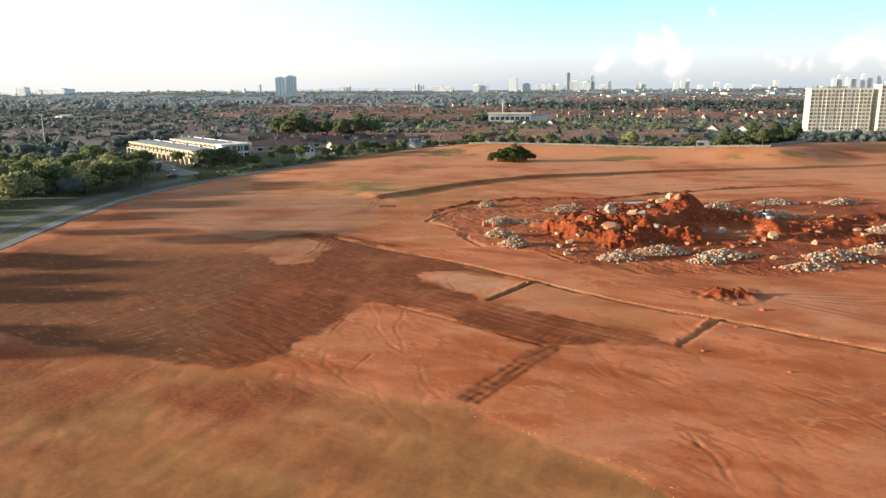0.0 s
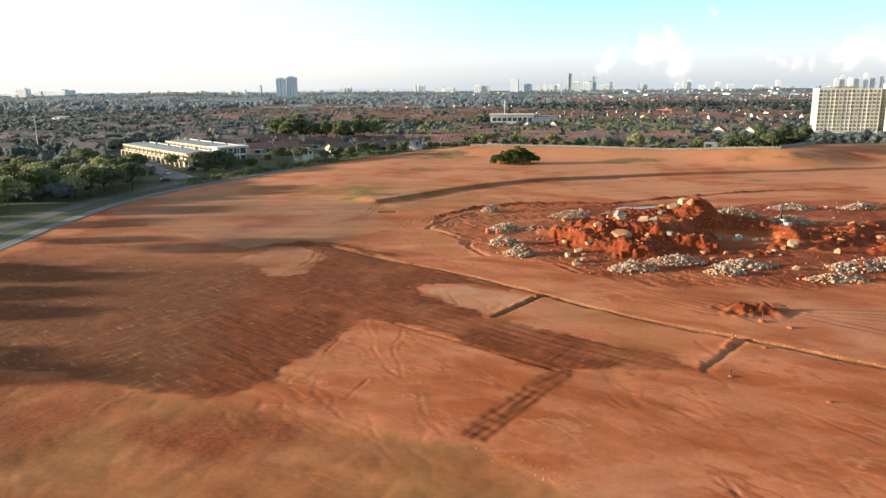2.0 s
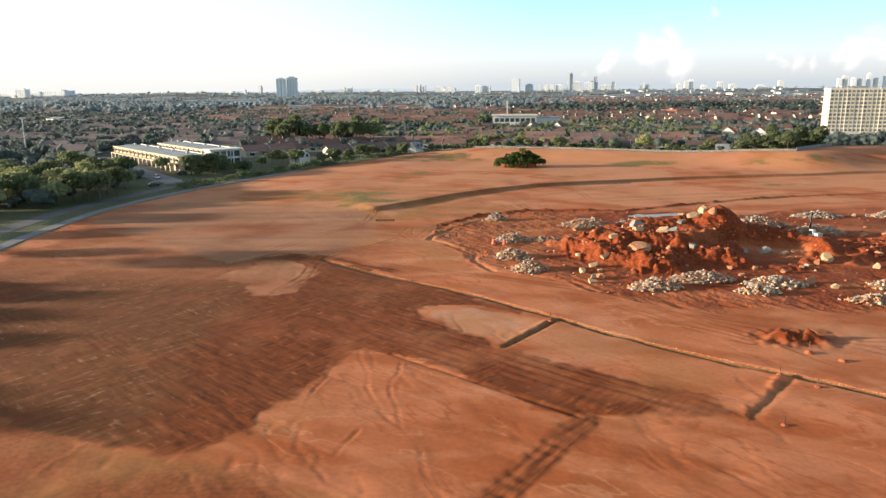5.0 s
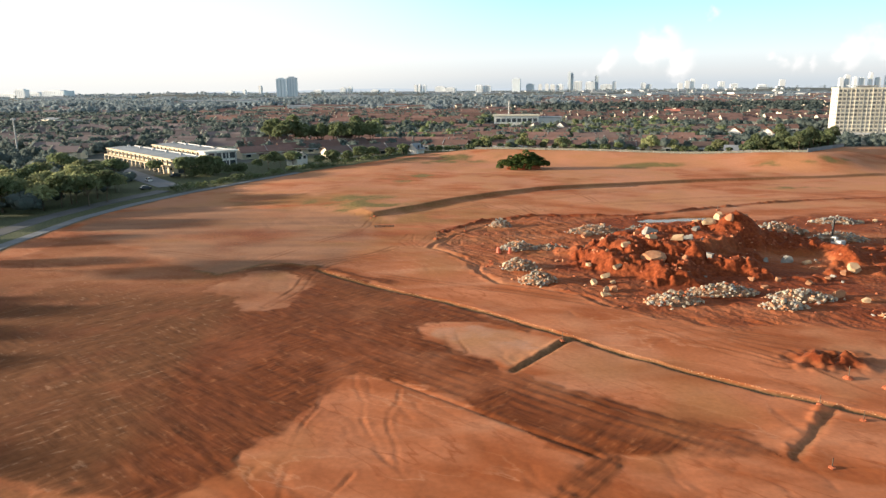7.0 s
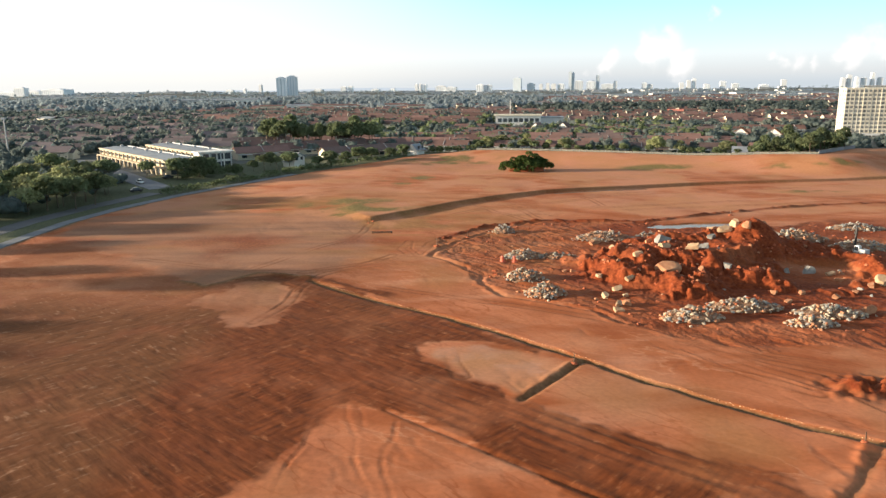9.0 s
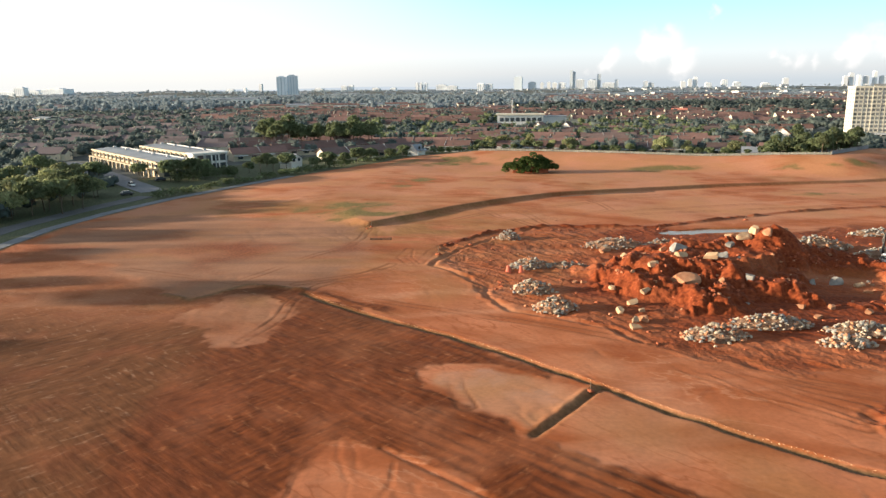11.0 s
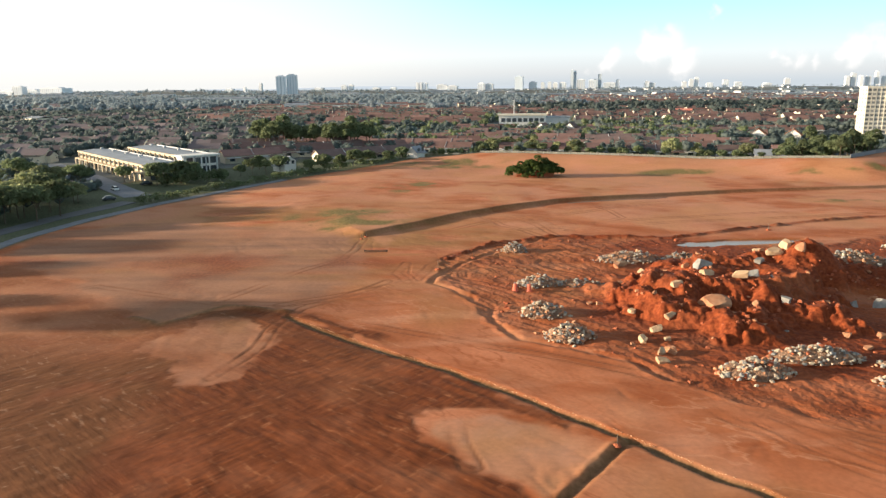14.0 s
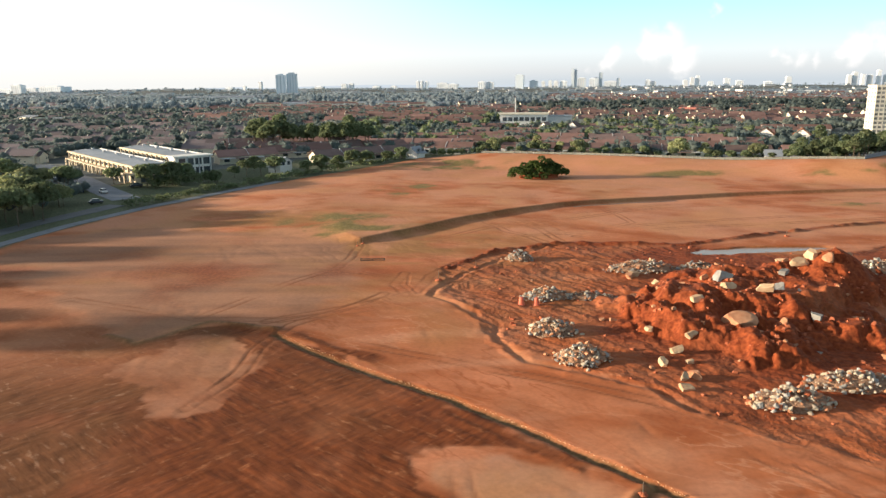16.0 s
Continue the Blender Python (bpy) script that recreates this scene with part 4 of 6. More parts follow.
def ribbon(name, pts, a, b, lift, thick, material, label, category, step=4.0, kind="structure"):
    """A strip between two offsets of a line, laid on the ground, with a thickness."""
    mid = dense(pts, step)
    p, q = offset_line(mid, a), offset_line(mid, b)
    verts, faces = [], []
    for (x0, y0), (x1, y1) in zip(p, q):
        h = max(gz(x0, y0), gz(x1, y1), gz((x0 + x1) / 2, (y0 + y1) / 2)) + lift
        verts += [(x0, y0, h), (x1, y1, h), (x0, y0, h - thick), (x1, y1, h - thick)]
    for k in range(len(p) - 1):
        i, j = 4 * k, 4 * k + 4
        faces += [(i, j, j + 1, i + 1), (i, i + 2, j + 2, j), (i + 1, j + 1, j + 3, i + 3)]
    ob = mesh_from(name, verts, faces, material)
    return tagged(ob, label, category, kind=kind)


ribbon("drain", FIELD_EDGE[0:9], 0.6, 4.0, 0.12, 0.5, M_CONCRETE, "pale grey concrete roadside drain along the red field", "drain")
ROAD = offset_line([p for p in FIELD_EDGE if p[1] < 290], 13.5)
ribbon("road", ROAD, -3.0, 3.0, 0.06, 0.3, M_ASPHALT, "grey asphalt road between verge and trees", "road")
ribbon("road", [(-104, 295.5), (-118, 309.7), (-140, 336.9), (-182, 385.3)], -4.5, 4.5, 0.08, 0.3, M_CONCRETE, "pale concrete side road in front of the shophouses", "road")

# ---------------------------------------------------------------- houses
def terrace(name, x, y, z, turn, units, depth=9.5, unit=6.5, eaves=3.7, rise=2.3, roof=None, wall=None, label="", group="terrace houses behind the field"):
    """A row of low terrace houses under one pitched roof, with party walls that stand above the tiles."""
    ln = units * unit
    base = empty(name, x, y, z, turn, label or "terrace of small houses under a brown-red tiled roof", "house", group)
    bm = bmesh.new()
    gable_wall(bm, -ln / 2, ln / 2, -depth / 2, depth / 2, -0.6, eaves, rise * 0.96)
    part("wall", bm, wall or M_CREAM, base)
    part("roof", gable(bmesh.new(), -ln / 2, ln / 2, -depth / 2, depth / 2, eaves + 0.1, rise, 0.7), roof or M_ROOF_RED, base)
    for k in range(units):
        ux = -ln / 2 + (k + 0.5) * unit
        part("window", one_box(ux - 1.2, -depth / 2 - 0.04, 1.0, ux + 1.2, -depth / 2 + 0.1, 2.3), M_GLASS, base)
        part("porch_roof", one_box(ux - unit * 0.46, -depth / 2 - 3.4, 2.6, ux + unit * 0.46, -depth / 2 - 0.02, 2.85), M_ROOF_DARK if k % 2 else M_GREYWALL, base)
    for k in range(2, units, 3):
        ux = -ln / 2 + k * unit
        bm = bmesh.new()
        gable_wall(bm, ux - 0.1, ux + 0.1, -depth / 2 - 0.5, depth / 2 + 0.5, eaves - 0.4, eaves + 0.1, rise + 0.2)
        part("party_wall", bm, M_GREYWALL, base)
    return base


def villa(x, y, z, turn, w=9.0, d=9.0, eaves=5.5, rise=2.6, roof=None, wall=None, label=""):
    base = empty("house", x, y, z, turn, label or "two-storey house with white gable and tiled roof", "house", "houses behind the field")
    part("wall", gable_wall(bmesh.new(), -w / 2, w / 2, -d / 2, d / 2, -0.6, eaves, rise * 0.96), wall or M_WHITE, base)
    part("roof", gable(bmesh.new(), -w / 2, w / 2, -d / 2, d / 2, eaves + 0.1, rise, 0.6), roof or M_ROOF_RED, base)
    for k in (-1, 1):
        part("window", one_box(k * w * 0.25 - 0.8, -d / 2 - 0.04, 3.2, k * w * 0.25 + 0.8, -d / 2 + 0.1, 4.6), M_GLASS, base)
        part("window", one_box(w / 2 - 0.1, k * d * 0.22 - 0.7, 3.2, w / 2 + 0.04, k * d * 0.22 + 0.7, 4.6), M_GLASS, base)
    part("porch", one_box(-w * 0.3, -d / 2 - 2.6, 2.5, w * 0.3, -d / 2 - 0.02, 2.75), roof or M_ROOF_RED, base)
    return base


# shophouse rows: a long front row and a second row with a taller end
def shophouse(x, y, z, turn, bays, bay=5.6, depth=13.0, height=7.2, label=""):
    ln = bays * bay
    base = empty("shophouse_row", x, y, z, turn, label, "shop row", "shophouse rows")
    part("wall", one_box(0, 0, -2.0, ln, depth, height), M_SHOP, base)
    part("roof", gable(bmesh.new(), 0.5, ln - 0.5, 0.4, depth - 0.4, height + 0.2, 0.5, 0.2), M_ROOF_METAL, base, "blue-grey metal roof sheets")
    part("parapet", one_box(-0.25, depth - 0.15, height - 0.2, ln + 0.25, depth + 0.2, height + 0.6), M_GREYWALL, base)
    part("cornice", one_box(-0.3, -0.9, height - 0.3, ln + 0.3, 0.1, height + 0.25), M_SHOP, base)
    part("canopy", one_box(-0.2, -2.2, 3.0, ln + 0.2, -0.02, 3.35), M_SHOP, base)
    for k in range(bays):
        bx = k * bay
        part("column", one_box(bx - 0.4, -2.1, -2.0, bx + 0.4, -1.5, 3.0), M_SHOP, base)
        part("pier", one_box(bx - 0.3, -0.55, 3.36, bx + 0.3, -0.03, height + 0.28, bevel=0.05), M_SHOP, base)
        part("window", one_box(bx + 0.9, -0.08, 4.1, bx + bay - 0.9, 0.1, height - 1.0), M_GLASS, base)
        part("shopfront", one_box(bx + 1.2, -0.08, -0.2, bx + bay - 1.2, 0.1, 2.4), M_GLASS, base)
        if k % 3 == 1:
            part("roof_tank", one_box(bx + 1.0, depth * 0.55, height + 0.9, bx + 2.2, depth * 0.55 + 1.2, height + 1.6, bevel=0.1), M_GREYWALL, base)
    part("end_window", one_box(ln - 0.1, 2.0, 3.8, ln + 0.06, depth - 2.0, height - 1.2), M_GLASS, base)
    part("end_window", one_box(ln - 0.1, 2.0, 0.2, ln + 0.06, depth - 2.0, 2.4), M_GLASS, base)
    return base


SHOP_TURN = math.degrees(math.atan2(323.4 - 387.0, -112.7 + 168.9))
shophouse(-168.9, 387.0, 1.6, SHOP_TURN, 15, height=6.1, label="long two-storey cream shophouse row with a flat metal roof")
back = shophouse(-151, 398.9, 1.8, SHOP_TURN, 12, height=6.4, label="second shophouse row with a tall white glazed end pavilion")
part("end_pavilion", one_box(61.7, -1.6, -2.0, 67.5, 13.4, 6.6, bevel=0.1), M_WHITE, back)
part("pavilion_roof", one_box(61.0, -2.2, 6.6, 68.4, 14.0, 7.1), M_WHITE, back)
for k in range(4):
    part("pavilion_window", one_box(67.4, 0.2 + k * 3.3, 3.4, 67.62, 2.8 + k * 3.3, 6.0), M_GLASS, back)
    part("pavilion_column", one_box(68.0, -1.4 + k * 4.6, -2.0, 68.4, -1.0 + k * 4.6, 6.6), M_GREYWALL, back)
    part("pavilion_shopfront", one_box(67.4, 0.2 + k * 3.3, -0.5, 67.62, 2.8 + k * 3.3, 2.4), M_GLASS, back)

# apartment slab by the far corner
def apartment(x, y, z, turn, bays, floors=12, floor_h=2.7, depth=15.0, bay=2.75, label=""):
    ln, h = bays * bay, floors * floor_h
    base = empty("apartment_block", x, y, z, turn, label, "apartment block", "apartment blocks")
    part("wall", one_box(0, 0, -1.5, ln, depth, h), M_APT, base)
    part("parapet", one_box(-0.3, -0.3, h, ln + 0.3, depth + 0.3, h + 1.1), M_APT, base)
    part("lift_house", one_box(ln * 0.35, depth * 0.3, h + 1.1, ln * 0.62, depth * 0.75, h + 2.2), M_GREYWALL, base)
    part("roof_canopy", one_box(ln * 0.2, depth * 0.2, h + 2.2, ln * 0.78, depth * 0.85, h + 2.5), M_GREYWALL, base)
    for b in range(bays + 1):
        part("fin", one_box(b * bay - 0.2, -0.45 if b % 4 == 0 else -0.22, 0.4, b * bay + 0.2, -0.02, h + 0.6), M_APT, base)
    for f in range(floors):
        fz = f * floor_h
        for b in range(bays):
            bx = b * bay
            part("window", one_box(bx + 0.4, -0.1, fz + 0.85, bx + bay - 0.4, 0.1, fz + 2.35), M_GLASS_PALE, base)
            if b % 4 in (0, 1):
                part("balcony", one_box(bx + 0.36, -0.5, fz - 0.1, bx + bay - 0.36, -0.12, fz + 0.75), M_APT, base)
        for k in range(3):
            part("side_window", one_box(-0.06, 1.6 + k * 4.8, fz + 0.9, 0.1, 3.0 + k * 4.8, fz + 2.2), M_GLASS_PALE, base)
    part("podium", one_box(-9, -9, -4.5, ln + 6, -1.6, 2.2), M_GLASS, base, "dark recessed ground floor hall")
    part("podium_roof", one_box(-10, -12.5, 2.2, ln + 6.5, -1.5, 2.9), M_GREYWALL, base)
    part("podium_plinth", one_box(-10, -12.5, -4.5, ln + 6.5, -9.02, -1.4), M_GREYWALL, base)
    for k in range(int((ln + 15) / 4)):
        part("podium_column", one_box(-9.6 + k * 4, -12.3, -1.4, -9.1 + k * 4, -11.8, 2.2), M_WHITE, base)
    return base


apartment(273, 537.8, -1.3, -11, 15, label="twelve-storey cream apartment block with white fins and balconies")
apartment(317, 524.8, -1.3, -11, 10, floors=13, label="neighbouring cream apartment block with a blank end wall")

# ---------------------------------------------------------------- stone heaps, boulders
ROCKS = {k: [rock_mesh("stone", 100 * j + i, m, 0.8, 6, 1) for i in range(6)] for j, (k, m) in enumerate(
    (("pale", M_STONE), ("grey", M_STONE_GREY), ("red", M_STONE_RED), ("clod", M_CLOD)))}


def stone_heap(x, y, rx, ry, h, count, size, mix, label, seed):
    """A tipped heap of broken stones, each one a piece of its own, on a low core of gravel."""
    rng = random.Random(seed)
    z = gz(x, y)
    base = empty("stone_heap", x, y, z, rng.uniform(-10, 10), label, "stone heap", "heaps of broken stone")
    bm = bmesh.new()
    bmesh.ops.create_icosphere(bm, subdivisions=3, radius=1.0)
    for v in bm.verts:
        n = noise.noise(v.co * 2.3 + Vector((seed, 0, 0))) * 0.25
        v.co = Vector((v.co.x * rx * (0.86 + n), v.co.y * ry * (0.86 + n), max(v.co.z, -0.25) * h * (0.74 + n)))
    part("gravel_core", bm, M_GRAVEL, base)
    h *= 1.2
    for k in range(min(int(count * 2.8), 298)):
        a, r = rng.uniform(0, 6.283), math.sqrt(rng.random()) * (1.0 if rng.random() < 0.94 else rng.uniform(1.0, 1.5))
        px, py = math.cos(a) * r * rx, math.sin(a) * r * ry
        pz = h * max(0.0, 1 - r ** 1.25) * rng.uniform(0.75, 1.08)
        kind = rng.choices(("pale", "grey", "red", "clod"), mix)[0]
        ob = new("stone", rng.choice(ROCKS[kind]))
        s = size * rng.uniform(0.5, 1.5) ** 2 * 0.36
        ob.parent = base
        ob.matrix_basis = pose(px, py, pz + s * 0.12, rng.uniform(-35, 35), rng.uniform(-35, 35), rng.uniform(0, 360)) @ Matrix.Diagonal((s, s, s, 1))
    return base


HEAPS = [
    (14.2, 214.5, 3.0, 2.6, 1.9, 60, 0.75, (3, 5, 1, 0), "small cone of grey and white broken stone"),
    (16.2, 187.3, 4.6, 2.8, 1.6, 90, 0.85, (4, 4, 2, 0), "low heap of pale broken stone with rusty stains"),
    (23.5, 186.8, 5.2, 2.1, 1.0, 60, 0.75, (2, 4, 3, 1), "flat spread of grey rubble"),
    (14.6, 169.6, 3.9, 3.1, 1.7, 90, 0.85, (5, 3, 2, 0), "heap of pale broken stone with soil between"),
    (17.2, 158.4, 4.0, 3.1, 1.9, 100, 0.85, (4, 3, 3, 0), "rounded heap of pale and rusty stones"),
    (38.6, 144.9, 5.4, 3.1, 1.7, 130, 0.95, (5, 2, 3, 1), "long heap of white and rusty blocks"),
    (48.5, 149.5, 6.6, 2.8, 1.5, 120, 0.90, (4, 4, 2, 1), "long heap of grey and white stone"),
    (61.0, 146.3, 6.0, 2.6, 1.4, 100, 0.95, (5, 3, 2, 0), "bright heap of white broken stone"),
    (55.5, 140.9, 4.0, 2.1, 1.1, 60, 1.05, (4, 3, 3, 0), "short heap of large mixed blocks"),
    (37.5, 205.1, 7.5, 3.5, 1.8, 120, 0.85, (2, 5, 3, 0), "broad heap of grey rubble"),
    (48.5, 205.1, 4.2, 2.4, 1.3, 60, 0.90, (3, 4, 3, 0), "grey and brown rubble heap"),
    (80.0, 199.2, 8.0, 4, 2.2, 130, 1.0, (3, 5, 2, 0), "large heap of grey quarried stone behind the mound"),
    (92.0, 192.7, 7.0, 3.5, 1.8, 100, 1.0, (4, 5, 1, 0), "heap of pale grey stone"),
    (103.0, 214.5, 7.0, 3.1, 1.5, 90, 0.9, (2, 6, 1, 0), "outlying heap of blue-grey stone"),
    (123.0, 213.9, 6.0, 2.8, 1.6, 80, 0.9, (4, 4, 1, 0), "outlying heap of pale stone blocks"),
    (74.5, 135.5, 6.5, 2.6, 1.3, 90, 1.0, (3, 3, 4, 1), "rusty rubble heap at the border of the dug ground"),
    (84.0, 144.2, 7.5, 3.3, 1.8, 120, 1.0, (3, 4, 3, 1), "rubble heap of mixed stone and clay"),
    (97.0, 150.1, 7.0, 3.1, 1.7, 90, 1.0, (3, 4, 3, 0), "rubble heap of pale and brown blocks"),
    (108.0, 163.1, 7.0, 3.1, 1.6, 80, 1.0, (4, 4, 2, 0), "grey stone heap on the red mound"),
]
for k, h in enumerate(HEAPS):
    stone_heap(*h, seed=k + 1)

BOULDERS = [
    (30.3, 160.5, 3.0, "pale", 12), (33.3, 163.7, 2.5, "pale", 40), (27.4, 156.5, 2.2, "pale", 80), (30.9, 156.9, 1.9, "pale", 10), (28.6, 151.6, 2.3, "pale", 60), (30.1, 152.2, 2.4, "red", 130),
    (27.8, 148.5, 2.6, "pale", 20), (28.6, 167.9, 2.0, "pale", 75), (24.7, 174.1, 1.5, "red", 5), (23.1, 174.7, 1.6, "red", 45), (37.3, 173.9, 2.8, "pale", 15), (40.8, 166.2, 5.6, "red", 24),
    (47.0, 165.5, 2.4, "red", 70), (37.0, 194.5, 2.6, "pale", 100), (45.2, 184.7, 4.4, "grey", 35), (44.0, 179.3, 3.6, "pale", 25), (49.0, 176.6, 3.6, "pale", 165), (52.5, 179.5, 3.4, "grey", 10), (56.0, 186.0, 3.0, "grey", 50),
    (60.2, 189.2, 3.6, "pale", 20), (62.6, 190.2, 4.2, "pale", 85), (58.0, 191.5, 2.6, "pale", 0), (63.6, 186.4, 3.4, "red", 60), (66.5, 196.2, 2.8, "grey", 33), (66.0, 172.0, 3.2, "grey", 75), (70.5, 172.5, 3.6, "grey", 12),
    (74.0, 171.0, 2.2, "pale", 22), (79.0, 162.6, 4.0, "pale", 40), (76.5, 161.8, 2.6, "red", 65), (92.0, 166.7, 2.4, "red", 90), (98.0, 158.4, 2.2, "pale", 15), (66.5, 154.8, 2.0, "red", 55),
    (67.5, 146.8, 3.2, "red", 15), (70.5, 143.6, 2.4, "pale", 95), (57.5, 153.1, 1.8, "red", 20), (62.0, 157.5, 1.9, "red", 75), (79.0, 143, 2.2, "pale", 45), (90.5, 140.7, 2.0, "grey", 25), (86.5, 158.0, 2.4, "pale", 70),
    (100.6, 187.5, 3.2, "red", 30), (105.6, 186.0, 3.4, "red", 5), (109.5, 214.4, 2.2, "pale", 10), (113.6, 214.9, 2.0, "pale", 50), (116.8, 214.2, 2.0, "grey", 80), (33.5, 199.8, 3.0, "red", 65), (34.6, 200.6, 3.4, "pale", 172), (104.0, 171.4, 2.8, "red", 15),
]
more = random.Random(41)
for k in range(36):
    a, q = more.uniform(0, 6.283), math.sqrt(more.random())
    BOULDERS.append((58 + math.cos(a) * q * 34, 175 + math.sin(a) * q * 23.5, more.uniform(0.8, 1.7) ** 1.6, more.choice(("red", "red", "red", "red", "grey")), more.uniform(0, 180)))
BIG = {k: [rock_mesh("boulder", 900 + 50 * j + i, m, 0.85, 6, 3) for i in range(5)] for j, (k, m) in enumerate((("pale", M_BOULDER), ("grey", M_STONE_GREY), ("red", M_STONE_RED)))}
TONE = {"pale": "large pale granite boulder on red soil", "grey": "large grey granite boulder on the red mound", "red": "soil-stained granite boulder on red soil"}
for k, (x, y, s, kind, turn) in enumerate(BOULDERS):
    s *= 0.56
    ob = new("boulder", BIG[kind][k % 5])
    ob.matrix_basis = pose(x, y, gz(x, y) + s * 0.2, (k * 37) % 25 - 12, (k * 53) % 25 - 12, turn) @ Matrix.Diagonal((s * (1.0 + 0.12 * (k % 3)), s * (0.75 + 0.1 * (k % 4)), s * (0.8 + 0.12 * (k % 3)), 1))
    tagged(ob, TONE[kind], "boulder", "boulders in the dug ground")

# clods and stones strewn over the mound: too many to count
rng = np.random.default_rng(5)
cx, cy = rng.uniform(8, 135, 9000), rng.uniform(137, 225, 9000)
keep = inside(cx, cy, RUBBLE_ZONE, 2.0) > 0.6
hz = land(cx, cy, False)[0]
keep &= rng.random(9000) < 0.08 + 0.32 * ease(hz, 0.4, 2.5)
cx, cy, hz = cx[keep], cy[keep], hz[keep]
shape = np.array([(-0.6, -0.4, -0.2), (0.5, -0.5, -0.2), (0.6, 0.4, -0.2), (-0.4, 0.5, -0.2), (-0.3, -0.2, 0.35), (0.3, -0.3, 0.42), (0.3, 0.25, 0.3), (-0.2, 0.3, 0.38)])
hull = [(4, 5, 6, 7), (0, 1, 5, 4), (1, 2, 6, 5), (2, 3, 7, 6), (3, 0, 4, 7)]
for mat_k, nm, lb in ((M_CLOD, "clods", "loose red clay clods strewn over the mound"), (M_STONE_RED, "loose_stones", "small soil-stained stones strewn over the mound")):
    sel = rng.random(len(cx)) < (0.8 if nm == "clods" else 0.16)
    verts, faces = [], []
    for x, y, z in zip(cx[sel], cy[sel], hz[sel]):
        a, s = rng.uniform(0, 6.28), rng.uniform(0.22, 0.85) ** 1.5
        c, d = math.cos(a) * s, math.sin(a) * s
        i = len(verts)
        jit = shape * rng.uniform(0.7, 1.3, (8, 3))
        verts += [(x + p[0] * c - p[1] * d, y + p[0] * d + p[1] * c, z + p[2] * s) for p in jit]
        faces += [tuple(i + q for q in f) for f in hull]
    tagged(mesh_from(nm, verts, faces, mat_k), lb, "rubble", kind="stuff")

# crumbled earth along the lip of the drain
verts, faces = [], []
lip = dense(DITCH[:-1], 0.14)
for x, y in offset_line(lip, 0.70):
    if rng.random() < 0.42:
        continue
    x, y = x + rng.normal() * 0.06, y + rng.normal() * 0.06
    a, s, z = rng.uniform(0, 6.28), rng.uniform(0.04, 0.13), gz(x, y)
    c, d, i = math.cos(a) * s, math.sin(a) * s, len(verts)
    verts += [(x + p[0] * c - p[1] * d, y + p[0] * d + p[1] * c, z + p[2] * s) for p in shape * rng.uniform(0.7, 1.3, (8, 3))]
    faces += [tuple(i + q for q in f) for f in hull]
for x, y in offset_line(dense([p for p in LOW_EDGE if p[0] > 3], 0.4), 0.3):
    x, y = x + rng.normal() * 0.8, y + rng.normal() * 0.8
    a, s, z = rng.uniform(0, 6.28), rng.uniform(0.05, 0.14), gz(x, y)
    c, d, i = math.cos(a) * s, math.sin(a) * s, len(verts)
    verts += [(x + p[0] * c - p[1] * d, y + p[0] * d + p[1] * c, z + p[2] * s) for p in shape * rng.uniform(0.7, 1.3, (8, 3))]
    faces += [tuple(i + q for q in f) for f in hull]
tagged(mesh_from("drain_lip", verts, faces, M_LIP), "crumbled pale earth along the lip of the drain", "earth", kind="stuff")

# pool of rain water
bm = bmesh.new()
bmesh.ops.create_circle(bm, cap_ends=True, segments=48, radius=1.0)
for v in bm.verts:
    v.co = Vector((POOL[0] + v.co.x * POOL[2] * 1.05, POOL[1] + v.co.y * POOL[3] * 1.1 + v.co.x * POOL[2] * 0.106, -0.28))
tagged(part("water", bm, M_WATER), "shallow pool of still muddy rain water", "water", kind="structure")
ribbon("water", [(36, 276.8), (52, 282.6), (70, 287.8)], -0.8, 0.9, 0.03, 0.05, M_WATER, "narrow puddle of rain water at the foot of the scarp", "water")

# ---------------------------------------------------------------- trees, shrub mound, distance
T_A = make_tree(1, 11, 6.2, 0.6, 1000, label="broad dark green rain tree with an uneven crown")
T_B = make_tree(2, 9, 5.2, 0.6, 900, label="olive green roadside tree with a loose crown", olive=True)
T_C = make_tree(3, 13, 5.0, 0.6, 950, 0.42, label="tall dark green tree with a bare trunk")
T_D = make_tree(4, 6, 3.4, 0.6, 700, label="small rounded garden tree")
T_E = make_tree(5, 8.5, 3.6, 0.6, 650, 0.45, label="slender street tree with a bare trunk and olive crown", olive=True, card=0.5)
MODELS = (T_A, T_B, T_C, T_D, T_E)
for k, t in enumerate(MODELS):
    t.matrix_basis = sized((-135, -150, 190, -80, 40)[k], (242, 269, 440, 360, 400)[k], gz((-135, -150, 190, -80, 40)[k], (242, 269, 440, 360, 400)[k]), 0, 1)


def plant(k, x, y, s=1.0):
    rng = random.Random(int(x * 31 + y * 17))
    return copy_thing(MODELS[k], sized(x, y, gz(x, y), rng.uniform(0, 360), s * rng.uniform(0.88, 1.12)))


def keep_out(x, y):
    """False where buildings, roads or the field stand."""
    _, es, _ = along(np.array([x]), np.array([y]), FIELD_EDGE)
    if es[0] < 22:
        return False
    if -185 < x < -88 and 301 < y < 426 and -16 < (x + 113) * 0.75 + (y - 323) * 0.66 < 34:
        return False
    if 235 < x < 380 and 473 < y < 556:
        return False
    return not (30 < x < 110 and 615 < y < 733)


rnd = random.Random(11)
# belt along the left road; below y 185 unseen, sized for its shadow streaks
belt = dense([p for p in FIELD_EDGE if p[1] < 260], 7.5)
